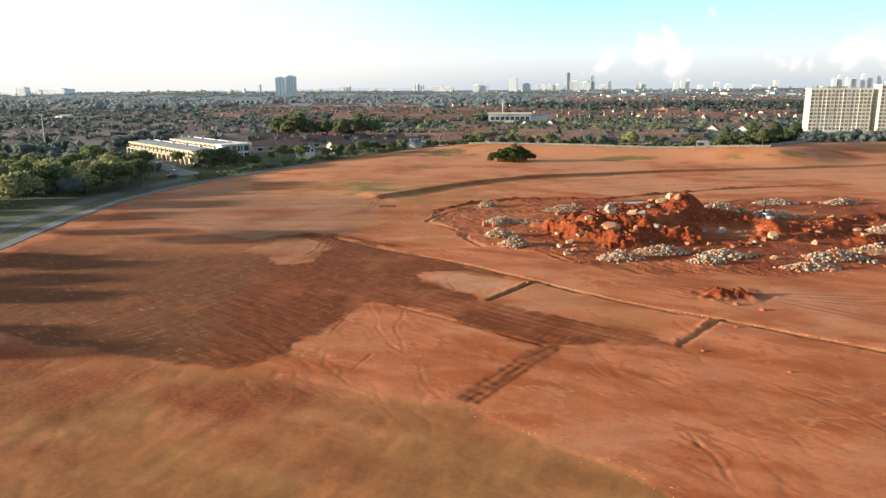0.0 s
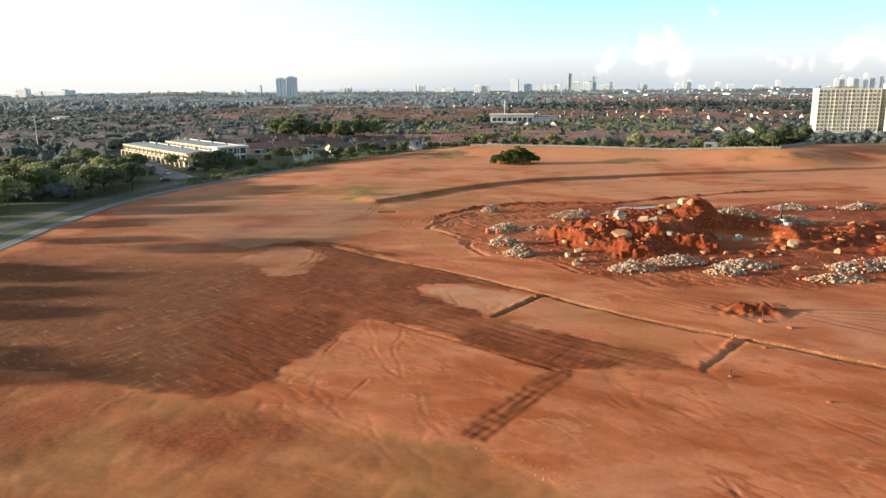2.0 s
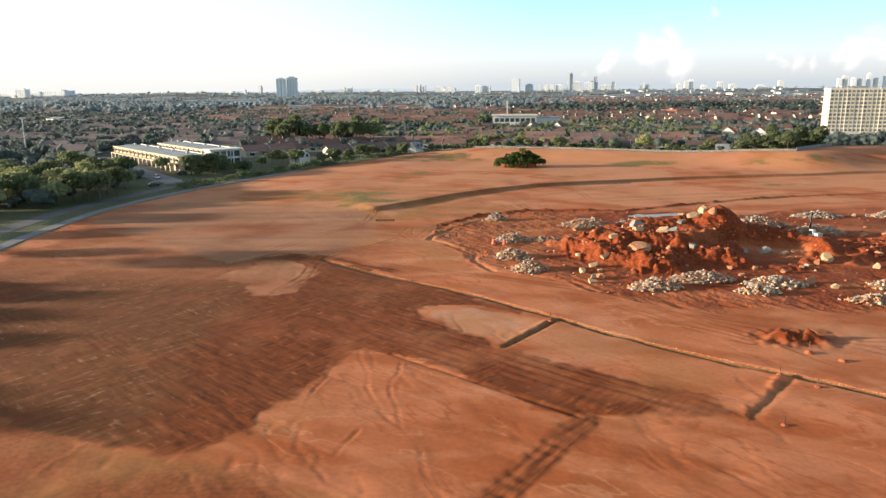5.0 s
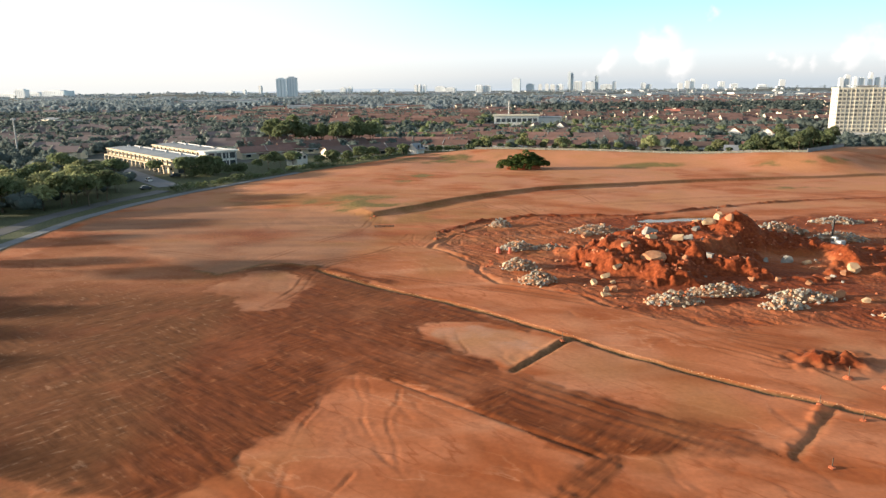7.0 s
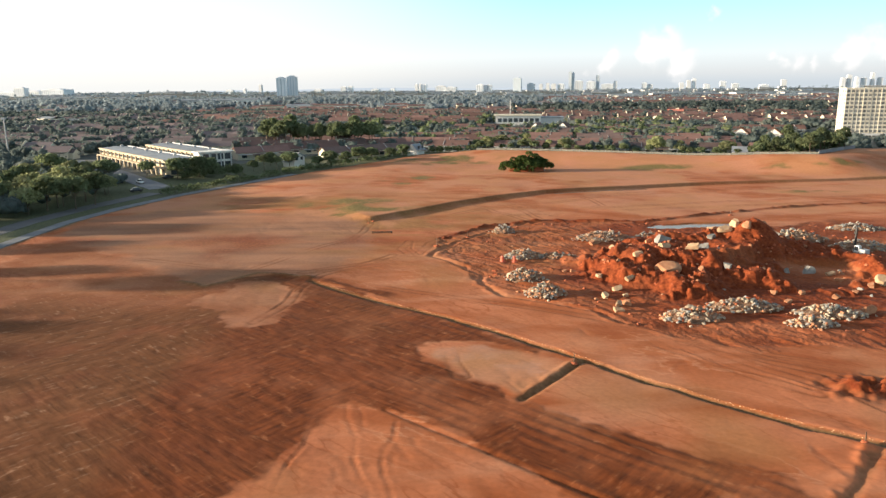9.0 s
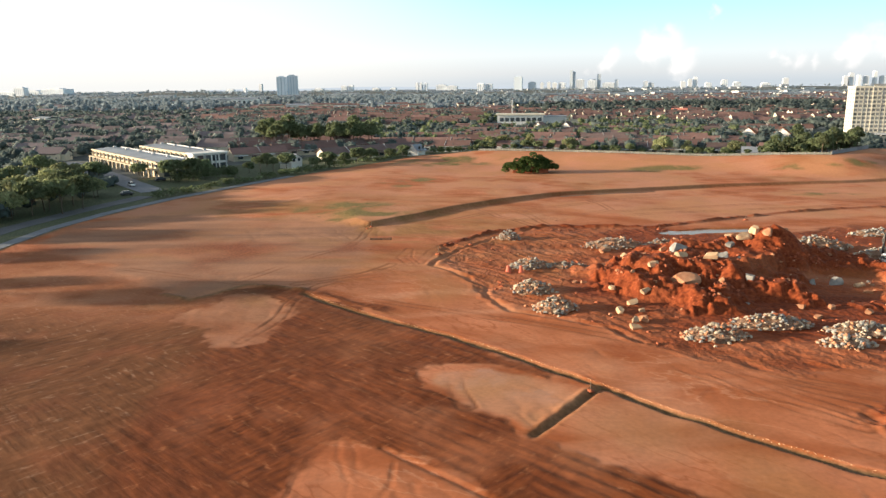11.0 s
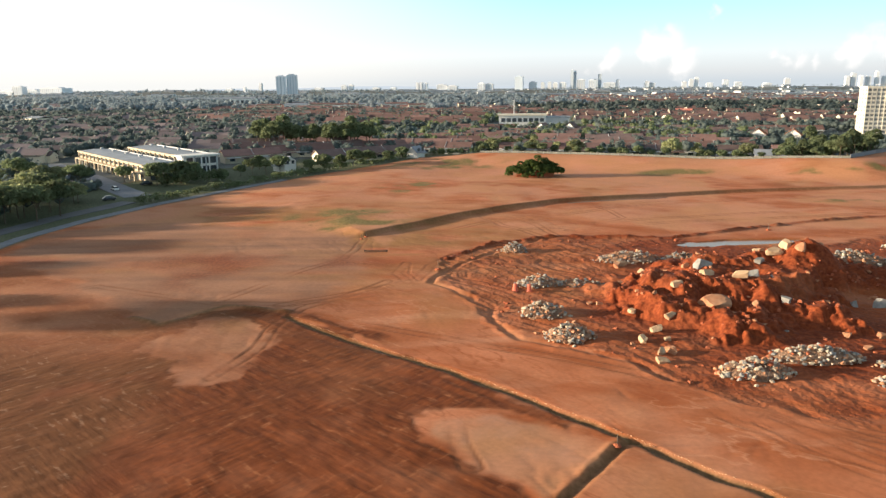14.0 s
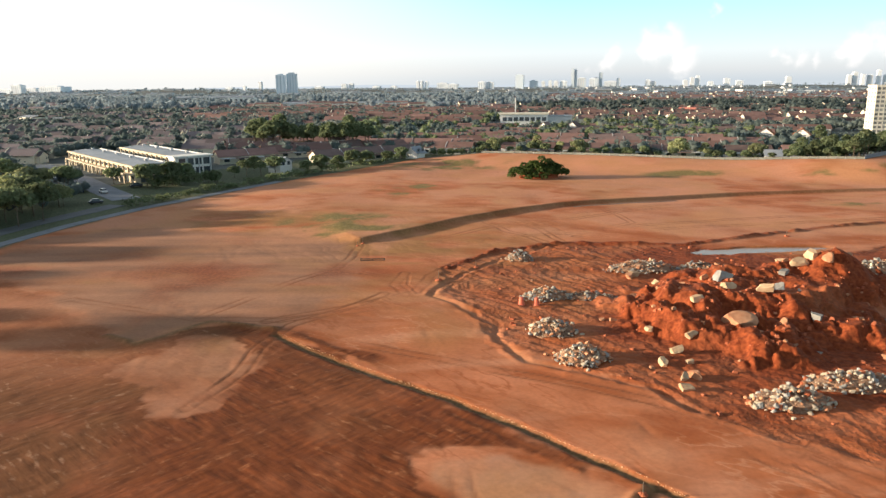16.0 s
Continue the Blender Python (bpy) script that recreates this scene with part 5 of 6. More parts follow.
for row, off in enumerate((21, 29, 37, 46, 56, 67)):
    for x, y in offset_line(belt, off):
        if y < 73 or rnd.random() < ((0.4, 0.35, 0.35, 0.35, 0.4, 0.4)[row] if y > 185 else (0.6, 0.8, 0.85, 0.95, 0.95, 0.95)[row]):
            continue
        plant(rnd.choice((1, 1, 1, 0, 1)), x + rnd.uniform(-2.5, 2.5), y + rnd.uniform(-3, 3), rnd.uniform(0.8, 1.2) if y > 185 else rnd.uniform(0.9, 1.4))
for x, y in [(-112, 261.2), (-118, 267.1), (-126, 274.2), (-114, 252.9), (-121, 258.9), (-133, 281.3), (-130, 267.1)]:
    plant(1 if x < -120 else 0, x, y, 1.0)
for k in range(40):
    x, y = rnd.uniform(-190, -116), rnd.uniform(243, 317)
    away = abs((x + 104) * 0.75 + (y - 295.5) * 0.66)
    if away > 9 and keep_out(x, y) and (x + 104) * 0.75 + (y - 295.5) * 0.66 < 0:
        plant(rnd.choice((0, 1, 1)), x, y, rnd.uniform(0.7, 0.95))
# in front of and behind the shophouses
for x, y, k, s in [(-121, 323.9, 3, 0.9), (-106, 316.8, 3, 1.3), (-100, 323.9, 3, 1.4), (-97, 329.8, 3, 1.2), (-83, 342.8, 3, 0.8), (-79, 345.1, 0, 0.55), (-74, 347.5, 0, 0.6),
                   (-70, 354.6, 3, 1.1), (-58, 357, 3, 1.0), (-53, 361.7, 3, 1.1), (-47, 368.8, 3, 1.0), (-42, 375.9, 3, 1.2), (-36, 380.6, 3, 1.0), (-28, 390.1, 3, 0.9), (-22, 399.5, 3, 0.9)]:
    plant(k, x, y, s)
# tall belt behind the first houses
for x in np.arange(-104, -40, 5.5):
    for row in range(2):
        plant(rnd.choice((2, 2, 2, 0)), x + rnd.uniform(-2, 2), 440 - (x + 50) * 0.12 + row * 10 + rnd.uniform(-3, 3), rnd.uniform(1.0, 1.4))
# street trees behind the hoarding and a grove by the apartments
for x in np.arange(-14, 138, 5.2):
    if rnd.random() < 0.85:
        plant(rnd.choice((3, 3, 3, 4)), x + rnd.uniform(-2, 2), 412.5 - max(x, 0) * 0.39 + rnd.uniform(-2, 5), rnd.uniform(0.5, 0.85))
    if rnd.random() < 0.5:
        plant(rnd.choice((3, 1, 4)), x + rnd.uniform(-2, 2), 440 - max(x, 0) * 0.355 + rnd.uniform(-5, 5), rnd.uniform(0.7, 1.0))
grove = dense([(138, 354), (157, 344), (188, 370), (196, 390.1)], 4.6)
for row, off in enumerate((5, 11, 18, 26)):
    for x, y in offset_line(grove, off):
        plant(rnd.choice((0, 2, 2)) if x > 152 else rnd.choice((2, 0, 3)), x + rnd.uniform(-2, 2), y + rnd.uniform(-2, 2), rnd.uniform(0.65, 0.9))

# shrub on its mound of earth
shrub = empty("shrub_clump", 33, 334.5, gz(33, 334.5), 0, "dense dark green shrub thicket on an earth mound", "shrub")
bm = bmesh.new()
bmesh.ops.create_icosphere(bm, subdivisions=3, radius=1.0)
for v in bm.verts:
    v.co = Vector((v.co.x * 7.4, v.co.y * 3.0, max(v.co.z, -0.2) * 3.4 * (1 + 0.3 * noise.noise(v.co * 2))))
part("earth_mound", bm, M_CLOD, shrub)
rr = np.random.default_rng(8)
lob = []
for k in range(64):
    a, q = k * 2.4, math.sqrt((k + 0.5) / 64)
    lob.append((math.cos(a) * q * 10.8, math.sin(a) * q * 5.4, 0, 0, 0, 0))
lob = [(a, b, max(0.3, 6.6 * max(0.0, 1 - abs(a - 1.2) / (13.5 if a < 1.2 else 10.5)) ** 0.6 * max(0.0, 1 - (b / 5.8) ** 2) * (0.86 + 0.22 * math.sin(a * 1.9 + b))), 1.6, 1.6, 1.25) for a, b, *_ in lob]
v, f = leaf_cards(rr, lob, 6500, 0.42)
mesh_from("foliage", v.tolist(), f.tolist(), M_BUSH, shrub)

# inner mass of a clump of far trees
bm = bmesh.new()
bmesh.ops.create_icosphere(bm, subdivisions=1, radius=1.0)
CORE = np.array([v.co[:] for v in bm.verts])
CORE_FACES = [tuple(v.index for v in f.verts) for f in bm.faces]
bm.free()

# far woods, district by district: clumps without number
def woods(name, count, area, seed, low=4.0, high=9.0, label="", leaf=None, per=60, cores=4):
    r = np.random.default_rng(seed)
    V, Fc, n = [], [], 0
    x0, x1, y0, y1 = area
    done = 0
    while done < count:
        x, y = r.uniform(x0, x1), r.uniform(y0, y1)
        if abs(x) > y * 0.9 + 60 or not keep_out(x, y) or fbm(np.array([x * 0.3]), np.array([y]), 60, 2, seed)[0] < r.uniform(-0.6, 0.3):
            done += 0.2
            continue
        done += 1
        h = r.uniform(low, high)
        w = h * r.uniform(0.45, 0.75)
        z = gz(x, y)
        lobes = [(x + r.uniform(-w, w) * 0.5, y + r.uniform(-w, w) * 0.5, z + h * r.uniform(0.35, 0.7), w * 0.62, w * 0.62, h * 0.34) for _ in range(4)]
        v, f = leaf_cards(r, lobes, per, 0.6 * h / per ** 0.5)
        V.append(v)
        Fc += (f + n).tolist()
        n += len(v)
        for lx, ly, lz, rx, ry, rz in lobes[:cores]:
            lump = CORE * r.uniform(0.75, 1.1, (12, 1)) * np.array([rx, ry, rz]) * 0.8 + np.array([lx, ly, lz])
            V.append(lump)
            Fc += [(a + n, b + n, c + n) for a, b, c in CORE_FACES]
            n += 12
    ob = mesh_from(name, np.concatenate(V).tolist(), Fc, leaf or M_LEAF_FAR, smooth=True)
    tagged(ob, label, "trees", kind="stuff")


woods("woods", 750, (-330, -110, 212.8, 543.7), 71, 4, 9, "dense dark woods between low houses", per=80)
woods("woods", 2500, (-700, -110, 520.1, 945.6), 75, 5, 10, "dense dark woods between low houses", per=30, cores=3)
woods("woods", 420, (-70, 190, 472.8, 768.3), 78, 5, 9, "dark green trees round the white hall", M_LEAF, 60)
woods("woods", 1000, (-110, 330, 407.8, 591), 72, 4, 8, "street and garden trees between terrace roofs", per=64)
woods("woods", 1900, (-200, 700, 567.4, 945.6), 76, 5, 10, "street and garden trees between terrace roofs", per=36, cores=3)
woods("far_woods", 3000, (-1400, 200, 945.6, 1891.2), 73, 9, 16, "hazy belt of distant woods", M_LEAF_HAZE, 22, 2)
woods("woods", 1300, (90, 800, 800, 1120), 79, 8, 14, "dense dark green woods behind the terraces", per=30, cores=3)
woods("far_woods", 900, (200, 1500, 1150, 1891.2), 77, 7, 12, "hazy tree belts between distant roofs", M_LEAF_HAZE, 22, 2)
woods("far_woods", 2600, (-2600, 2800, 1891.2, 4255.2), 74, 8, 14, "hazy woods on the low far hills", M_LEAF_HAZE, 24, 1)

# ---------------------------------------------------------------- near houses behind the field
for x, y, turn, n, roof in [(-50, 394.8, 35, 4, M_ROOF_DARK), (-30, 411.3, 30, 5, M_ROOF_DARK), (-20, 463.3, -4, 10, M_ROOF_RED), (-28, 507, -5, 12, M_ROOF_RED), (-74, 414, 28, 5, M_ROOF_RED), (-92, 392, 32, 4, M_ROOF_RED), (-62, 433, 24, 5, M_ROOF_DARK), (-40, 446, 20, 5, M_ROOF_RED), (-96, 432, 24, 5, M_ROOF_RED), (-112, 456, 15, 6, M_ROOF_DARK), (28, 512, -7, 8, M_ROOF_RED), (-70, 470.4, -4, 8, M_ROOF_RED)]:
    terrace("terrace_house", x, y, gz(x, y), turn, n, roof=roof)
villa(-69, 359.3, gz(-69, 359.3), -35, 7, 6.5, 4.6, 1.8, M_ROOF_METAL, label="white two-storey house with a grey roof")
villa(-16, 403.1, gz(-16, 403.1), 60, 7, 6, 3.0, 2.4, M_ROOF_METAL, label="pale blue-white gabled house beside the field")
villa(-60, 451.5, gz(-60, 451.5), 20, 7, 7, 6, 2.6, M_ROOF_DARK, label="house with a white gable")
villa(184, 490.5, gz(184, 490.5), 62, 11, 9, 5.4, 3.4, M_ROOF_ORANGE, label="house with a steep orange roof and white gable")
villa(201, 482.3, gz(201, 482.3), 62, 11, 9, 5.4, 3.4, M_ROOF_ORANGE, label="house with a steep orange roof")
villa(140, 373.5, gz(140, 373.5), -20, 12, 7, 4.4, 2.0, M_ROOF_METAL, M_GREYWALL, label="low blue-grey house behind the hoarding")
villa(66, 565, gz(66, 565), 55, 7, 6.5, 6, 2.8, M_ROOF_DARK, label="house with a bright white gable")
villa(86, 567.4, gz(86, 567.4), 55, 7, 6.5, 6, 2.8, M_ROOF_DARK, label="house with a bright white gable")
rnd = random.Random(23)
for row in range(8):
    yy = 423 + row * 25
    x = -14 + row * 3
    while x < 330 - row * 2:
        n = rnd.choice((3, 3, 4, 5))
        wd = n * 6.5
        ty = yy - (x + wd / 2) * 0.20 + 12
        if keep_out(x + wd / 2, ty) and keep_out(x, ty) and keep_out(x + wd, ty) and not (165 < x + wd / 2 < 275 and ty < 508):
            terrace("terrace_house", x + wd / 2, ty, gz(x + wd / 2, ty), rnd.choice((-10, -10, -14, -6)) + rnd.uniform(-3, 3), n, roof=rnd.choice((M_ROOF_RED, M_ROOF_RED, M_ROOF_DARK)), wall=rnd.choice((M_CREAM, M_WHITE, M_GREYWALL)))
        x += wd + rnd.choice((3, 5, 9, 14))

# roofs without number, farther out
def far_roofs(name, area, count, seed, roof, label, unit=(14, 42), depth=9.5, turn=0.0, eaves=5.2, rows=0.0, wall=M_CREAM):
    r = random.Random(seed)
    x0, x1, y0, y1 = area
    WV, WF, RV, RF = [], [], [], []
    for _ in range(count):
        x, y = r.uniform(x0, x1), r.uniform(y0, y1)
        if rows:
            y = round(y / rows) * rows
        if abs(x) > y * 0.9 + 40 or not keep_out(x, y):
            continue
        ln, dp, rise, e = r.uniform(*unit) / 2, depth / 2 * r.uniform(0.85, 1.2), r.uniform(1.6, 2.8), eaves * r.uniform(0.7, 1.2)
        a = radians(turn + r.choice((0, 0, 0, 90 if not rows else 0)) + r.uniform(-6, 6))
        c, s, z = math.cos(a), math.sin(a), gz(x, y)

        def at(px, py, pz):
            return (x + px * c - py * s, y + px * s + py * c, z + pz)
        i = len(WV)
        for px in (-ln, ln):
            WV += [at(px, -dp, -1), at(px, dp, -1), at(px, dp, e), at(px, 0, e + rise * 0.95), at(px, -dp, e)]
        WF += [(i, i + 1, i + 2, i + 3, i + 4), (i + 5, i + 9, i + 8, i + 7, i + 6), (i, i + 4, i + 9, i + 5), (i + 1, i + 6, i + 7, i + 2)]
        i = len(RV)
        for px in (-ln - 0.5, ln + 0.5):
            RV += [at(px, -dp - 0.6, e - 0.2), at(px, 0, e + rise), at(px, dp + 0.6, e - 0.2)]
        RF += [(i, i + 3, i + 4, i + 1), (i + 1, i + 4, i + 5, i + 2)]
        # a fire wall stands above the tiles at one end
        if r.random() < 0.6:
            continue
        i, up = len(WV), r.choice((0.2, 0.5, 0.9))
        for px in (-ln - 0.9, -ln - 0.5):
            WV += [at(px, -dp - 0.6, -1), at(px, dp + 0.6, -1), at(px, dp + 0.6, e + up), at(px, 0, e + rise + up), at(px, -dp - 0.6, e + up)]
        WF += [(i, i + 1, i + 2, i + 3, i + 4), (i + 5, i + 9, i + 8, i + 7, i + 6), (i, i + 4, i + 9, i + 5), (i + 1, i + 6, i + 7, i + 2), (i + 2, i + 7, i + 8, i + 3), (i + 3, i + 8, i + 9, i + 4)]
    base = empty(name, 0, 0, 0, 0, label, "houses", kind="stuff")
    mesh_from("walls", WV, WF, wall, base)
    mesh_from("roofs", RV, RF, roof, base)


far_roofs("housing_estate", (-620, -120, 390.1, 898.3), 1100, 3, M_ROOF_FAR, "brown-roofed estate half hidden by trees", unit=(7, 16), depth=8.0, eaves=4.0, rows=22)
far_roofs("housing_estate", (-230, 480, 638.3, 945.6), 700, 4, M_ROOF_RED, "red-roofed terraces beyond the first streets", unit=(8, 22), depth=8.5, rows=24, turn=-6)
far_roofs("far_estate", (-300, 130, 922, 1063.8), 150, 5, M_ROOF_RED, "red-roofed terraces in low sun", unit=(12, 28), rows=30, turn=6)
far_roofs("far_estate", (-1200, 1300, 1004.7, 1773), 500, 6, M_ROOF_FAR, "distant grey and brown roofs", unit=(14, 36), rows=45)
far_roofs("far_estate", (200, 1500, 1182, 2009.4), 600, 7, M_ROOF_RED, "distant long red terrace rows", unit=(24, 60), rows=38)
far_roofs("far_estate", (-2000, 2200, 1773, 3546), 420, 8, M_ROOF_METAL, "distant white and grey roofs", unit=(24, 70), depth=18, eaves=5, wall=M_GREYWALL)

# white hall with a mast
hall = empty("hall", 66, 676, 1.5, -4, "low white hall with a flat roof and tall windows", "hall")
part("wall", one_box(-23, -9, -1, 16, 9, 8.2), M_WHITE, hall)
part("roof", one_box(-24, -10, 8.2, 17, 10, 9.2), M_CREAM, hall)
part("annex", one_box(16, -6, -1, 36, 8, 6.6), M_GREYWALL, hall)
part("annex_roof", one_box(15.8, -6.6, 6.6, 36.6, 8.6, 7.2), M_ROOF_METAL, hall)
for k in range(8):
    part("window", one_box(-21 + k * 4.6, -9.12, 3.0, -17.6 + k * 4.6, -8.9, 6.2), M_GLASS, hall)
mast = empty("mast", 60, 723, 0, 0, "tall thin pale steel mast", "mast")
part("pole", rod(bmesh.new(), (0, 0, -1), (0, 0, 22), 0.55, 0.4), M_METAL, mast)

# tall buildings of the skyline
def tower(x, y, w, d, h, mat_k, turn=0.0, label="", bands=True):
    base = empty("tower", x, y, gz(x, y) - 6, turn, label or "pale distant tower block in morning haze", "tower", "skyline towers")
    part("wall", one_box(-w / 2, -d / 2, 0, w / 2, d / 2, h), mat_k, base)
    part("roof_house", one_box(-w * 0.3, -d * 0.3, h, w * 0.25, d * 0.3, h + max(3, h * 0.05)), mat_k, base)
    if bands:
        n = max(2, int(w / 9))
        for k in range(n):
            bx = -w / 2 + (k + 0.28) * w / n
            part("window_strip", one_box(bx, -d / 2 - 0.4, 3, bx + w / n * 0.28, -d / 2 + 0.2, h - 3), M_TOWER_DARK, base)
    return base


def skyline(px, top, wide, y, mat_k=None, turn=0.0, d=None, label="", bands=True):
    """A tower that fills that span of the view from the start of the path, at the distance y."""
    f = 1267.0
    x = (px - 784) / f * y * 0.975
    z = 36.4 + y * (152 - top) / f * 0.95
    w = wide / f * y * 0.975
    tower(x, y, w, d or max(18, w * 0.6), z - gz(x, y) + 6, mat_k or M_TOWER, turn, label, bands)


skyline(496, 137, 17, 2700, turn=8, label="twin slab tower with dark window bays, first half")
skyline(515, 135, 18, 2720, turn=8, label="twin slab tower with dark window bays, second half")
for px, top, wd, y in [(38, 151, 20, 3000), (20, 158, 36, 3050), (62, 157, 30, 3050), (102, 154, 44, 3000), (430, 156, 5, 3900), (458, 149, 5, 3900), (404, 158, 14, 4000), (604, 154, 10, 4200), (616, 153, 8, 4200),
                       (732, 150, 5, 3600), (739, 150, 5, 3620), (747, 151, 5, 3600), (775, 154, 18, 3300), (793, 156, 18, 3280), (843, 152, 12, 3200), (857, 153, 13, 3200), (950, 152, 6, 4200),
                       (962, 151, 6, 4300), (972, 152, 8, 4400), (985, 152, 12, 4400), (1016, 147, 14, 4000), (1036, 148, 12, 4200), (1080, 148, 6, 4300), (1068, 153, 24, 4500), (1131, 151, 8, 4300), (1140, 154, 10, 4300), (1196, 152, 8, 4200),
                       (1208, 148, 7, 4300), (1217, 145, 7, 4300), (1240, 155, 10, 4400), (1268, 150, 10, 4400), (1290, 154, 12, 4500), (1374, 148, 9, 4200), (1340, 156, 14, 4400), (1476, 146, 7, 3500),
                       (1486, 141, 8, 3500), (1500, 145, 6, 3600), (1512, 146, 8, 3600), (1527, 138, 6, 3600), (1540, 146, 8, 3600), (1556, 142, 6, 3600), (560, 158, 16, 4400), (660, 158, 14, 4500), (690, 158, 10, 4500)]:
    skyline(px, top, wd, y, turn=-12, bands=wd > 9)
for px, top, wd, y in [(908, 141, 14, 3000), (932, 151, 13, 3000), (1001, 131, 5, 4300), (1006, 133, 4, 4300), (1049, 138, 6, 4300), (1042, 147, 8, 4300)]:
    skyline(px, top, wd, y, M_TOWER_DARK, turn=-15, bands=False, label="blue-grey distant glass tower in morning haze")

# rim of hills behind the city, glowing in a haze-grey of its own
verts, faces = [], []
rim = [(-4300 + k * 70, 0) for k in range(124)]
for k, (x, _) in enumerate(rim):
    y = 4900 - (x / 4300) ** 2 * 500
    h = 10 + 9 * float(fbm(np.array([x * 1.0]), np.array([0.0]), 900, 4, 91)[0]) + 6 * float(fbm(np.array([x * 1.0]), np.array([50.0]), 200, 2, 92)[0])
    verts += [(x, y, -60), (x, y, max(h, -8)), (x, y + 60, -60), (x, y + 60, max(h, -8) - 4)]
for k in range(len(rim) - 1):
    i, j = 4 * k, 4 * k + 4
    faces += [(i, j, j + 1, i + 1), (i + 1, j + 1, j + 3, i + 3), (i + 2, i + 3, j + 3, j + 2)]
tagged(mesh_from("backdrop", verts, faces, M_BACKDROP), "distant hills on the horizon, glowing a flat blue-grey for haze", "hills", kind="structure")

# ---------------------------------------------------------------- hoarding along the far edge
EDGE_LINE = dense([(15, 402.5), (58, 385.9), (98, 368.2), (137, 351.1), (157, 341.1)], 3.0)
hoarding = empty("hoarding", 0, 0, 0, 0, "long pale grey metal hoarding along the top of the bank", "fence")
sheet = bpy.data.meshes.new("panel")
bm = bmesh.new()
wave = [(-1.46 + k * 2.92 / 24, -0.05 if k % 4 in (0, 1) else 0.0) for k in range(25)]
lower, upper = ([bm.verts.new((x, y, z)) for x, y in wave] + [bm.verts.new((x, 0.03, z)) for x, y in wave[::-1]] for z in (0.08, 0.98))
for k in range(len(lower)):
    q = (k + 1) % len(lower)
    bm.faces.new((lower[k], lower[q], upper[q], upper[k]))
for k in range(24):
    bm.faces.new((upper[k], upper[k + 1], upper[48 - k], upper[49 - k]))
bm.to_mesh(sheet)
bm.free()
sheet.materials.append(M_HOARD)
post = bpy.data.meshes.new("post")
bm = one_box(-0.06, -0.14, -0.8, 0.06, 0.0, 1.08)
bm.to_mesh(post)
bm.free()
post.materials.append(M_METAL)
for (ax, ay), (bx, by) in zip(EDGE_LINE, EDGE_LINE[1:]):
    ln, turn = math.hypot(bx - ax, by - ay), math.degrees(math.atan2(by - ay, bx - ax))
    for nm, me, x, y in (("panel", sheet, (ax + bx) / 2, (ay + by) / 2), ("post", post, ax, ay)):
        ob = new(nm, me)
        ob.parent = hoarding
        ob.matrix_basis = pose(x, y, gz(x, y), 0, 0, turn) @ Matrix.Diagonal((ln / 3.0, 1, 1, 1))

# dark boundary wall further on
wall_line = dense([(158, 343), (187.4, 368.3)], 6.0)
bw = empty("boundary_wall", 0, 0, 0, 0, "low dark concrete boundary wall in shade", "wall")
for (ax, ay), (bx, by) in zip(wall_line, wall_line[1:]):
    p = part("wall_bay", one_box(-math.hypot(bx - ax, by - ay) / 2, -0.1, -0.6, math.hypot(bx - ax, by - ay) / 2 - 0.02, 0.1, 1.5), M_CONCRETE, bw)
    p.matrix_basis = pose((ax + bx) / 2, (ay + by) / 2, gz((ax + bx) / 2, (ay + by) / 2), 0, 0, math.degrees(math.atan2(by - ay, bx - ax)))

# setting-out pegs in little heaps of earth
def soil_heap_mesh(seed, r, h):
    bm = bmesh.new()
    bmesh.ops.create_icosphere(bm, subdivisions=3, radius=1.0)
    for v in bm.verts:
        n = noise.noise(v.co * 2.1 + Vector((seed * 3.1, 0, 0)))
        v.co = Vector((v.co.x * r * (1 + 0.3 * n), v.co.y * r * (1 + 0.3 * n), max(v.co.z, -0.15) ** 1.0 * h * (1 + 0.4 * n)))
    return bm


for k, (x, y, s) in enumerate([(37.0, 90.5, 0.7), (45.4, 100, 0.8), (50.1, 111.6, 1.2), (53.2, 108.7, 1.1), (42.6, 103.9, 0.8), (45.5, 82.7, 0.6), (16.6, 126, 0.9), (-2.6, 197.6, 1.3), (4.8, 207.6, 1.0),
                               (53.4, 225.1, 1.1), (79.0, 234, 1.2), (-20.6, 230.5, 1.0), (-21.5, 228.1, 0.8)]):
    peg = empty("setting_out_peg", x, y, gz(x, y), k * 47, "wooden setting-out peg in a small heap of red earth", "peg", "setting-out pegs")
    part("earth_mound", soil_heap_mesh(k, 0.5 * s, 0.3 * s), M_CLOD, peg)
    part("stake", one_box(-0.05, -0.03, 0, 0.05, 0.03, 1.25 * s + 0.2, bevel=0.008), M_BARK, peg)

for x, y in [(11.4, 182.7), (13.9, 182.6)]:
    bar = empty("water_barrier", x, y, gz(x, y), 8, "faded red plastic barrier standing by a stone heap", "barrier", "red barriers")
    bm = bmesh.new()
    bmesh.ops.create_cone(bm, cap_ends=True, segments=10, radius1=0.55, radius2=0.32, depth=1.3, matrix=Matrix.Translation((0, 0, 0.65)))
    part("body", bm, M_BARRIER, bar)
    bm = bmesh.new()
    bmesh.ops.create_cone(bm, cap_ends=True, segments=10, radius1=0.62, radius2=0.58, depth=0.18, matrix=Matrix.Translation((0, 0, 0.09)))
    part("foot", bm, M_BARRIER, bar)

# low timber barrier on the field
barrier = empty("timber_barrier", -16.6, 213.6, gz(-16.6, 213.6), 2, "low dark timber barrier of two rails on posts", "barrier")
for bx in (-2.4, 0.0, 2.4):
    part("post", one_box(bx - 0.07, -0.07, -0.2, bx + 0.07, 0.07, 0.6, bevel=0.01), M_BARK, barrier)
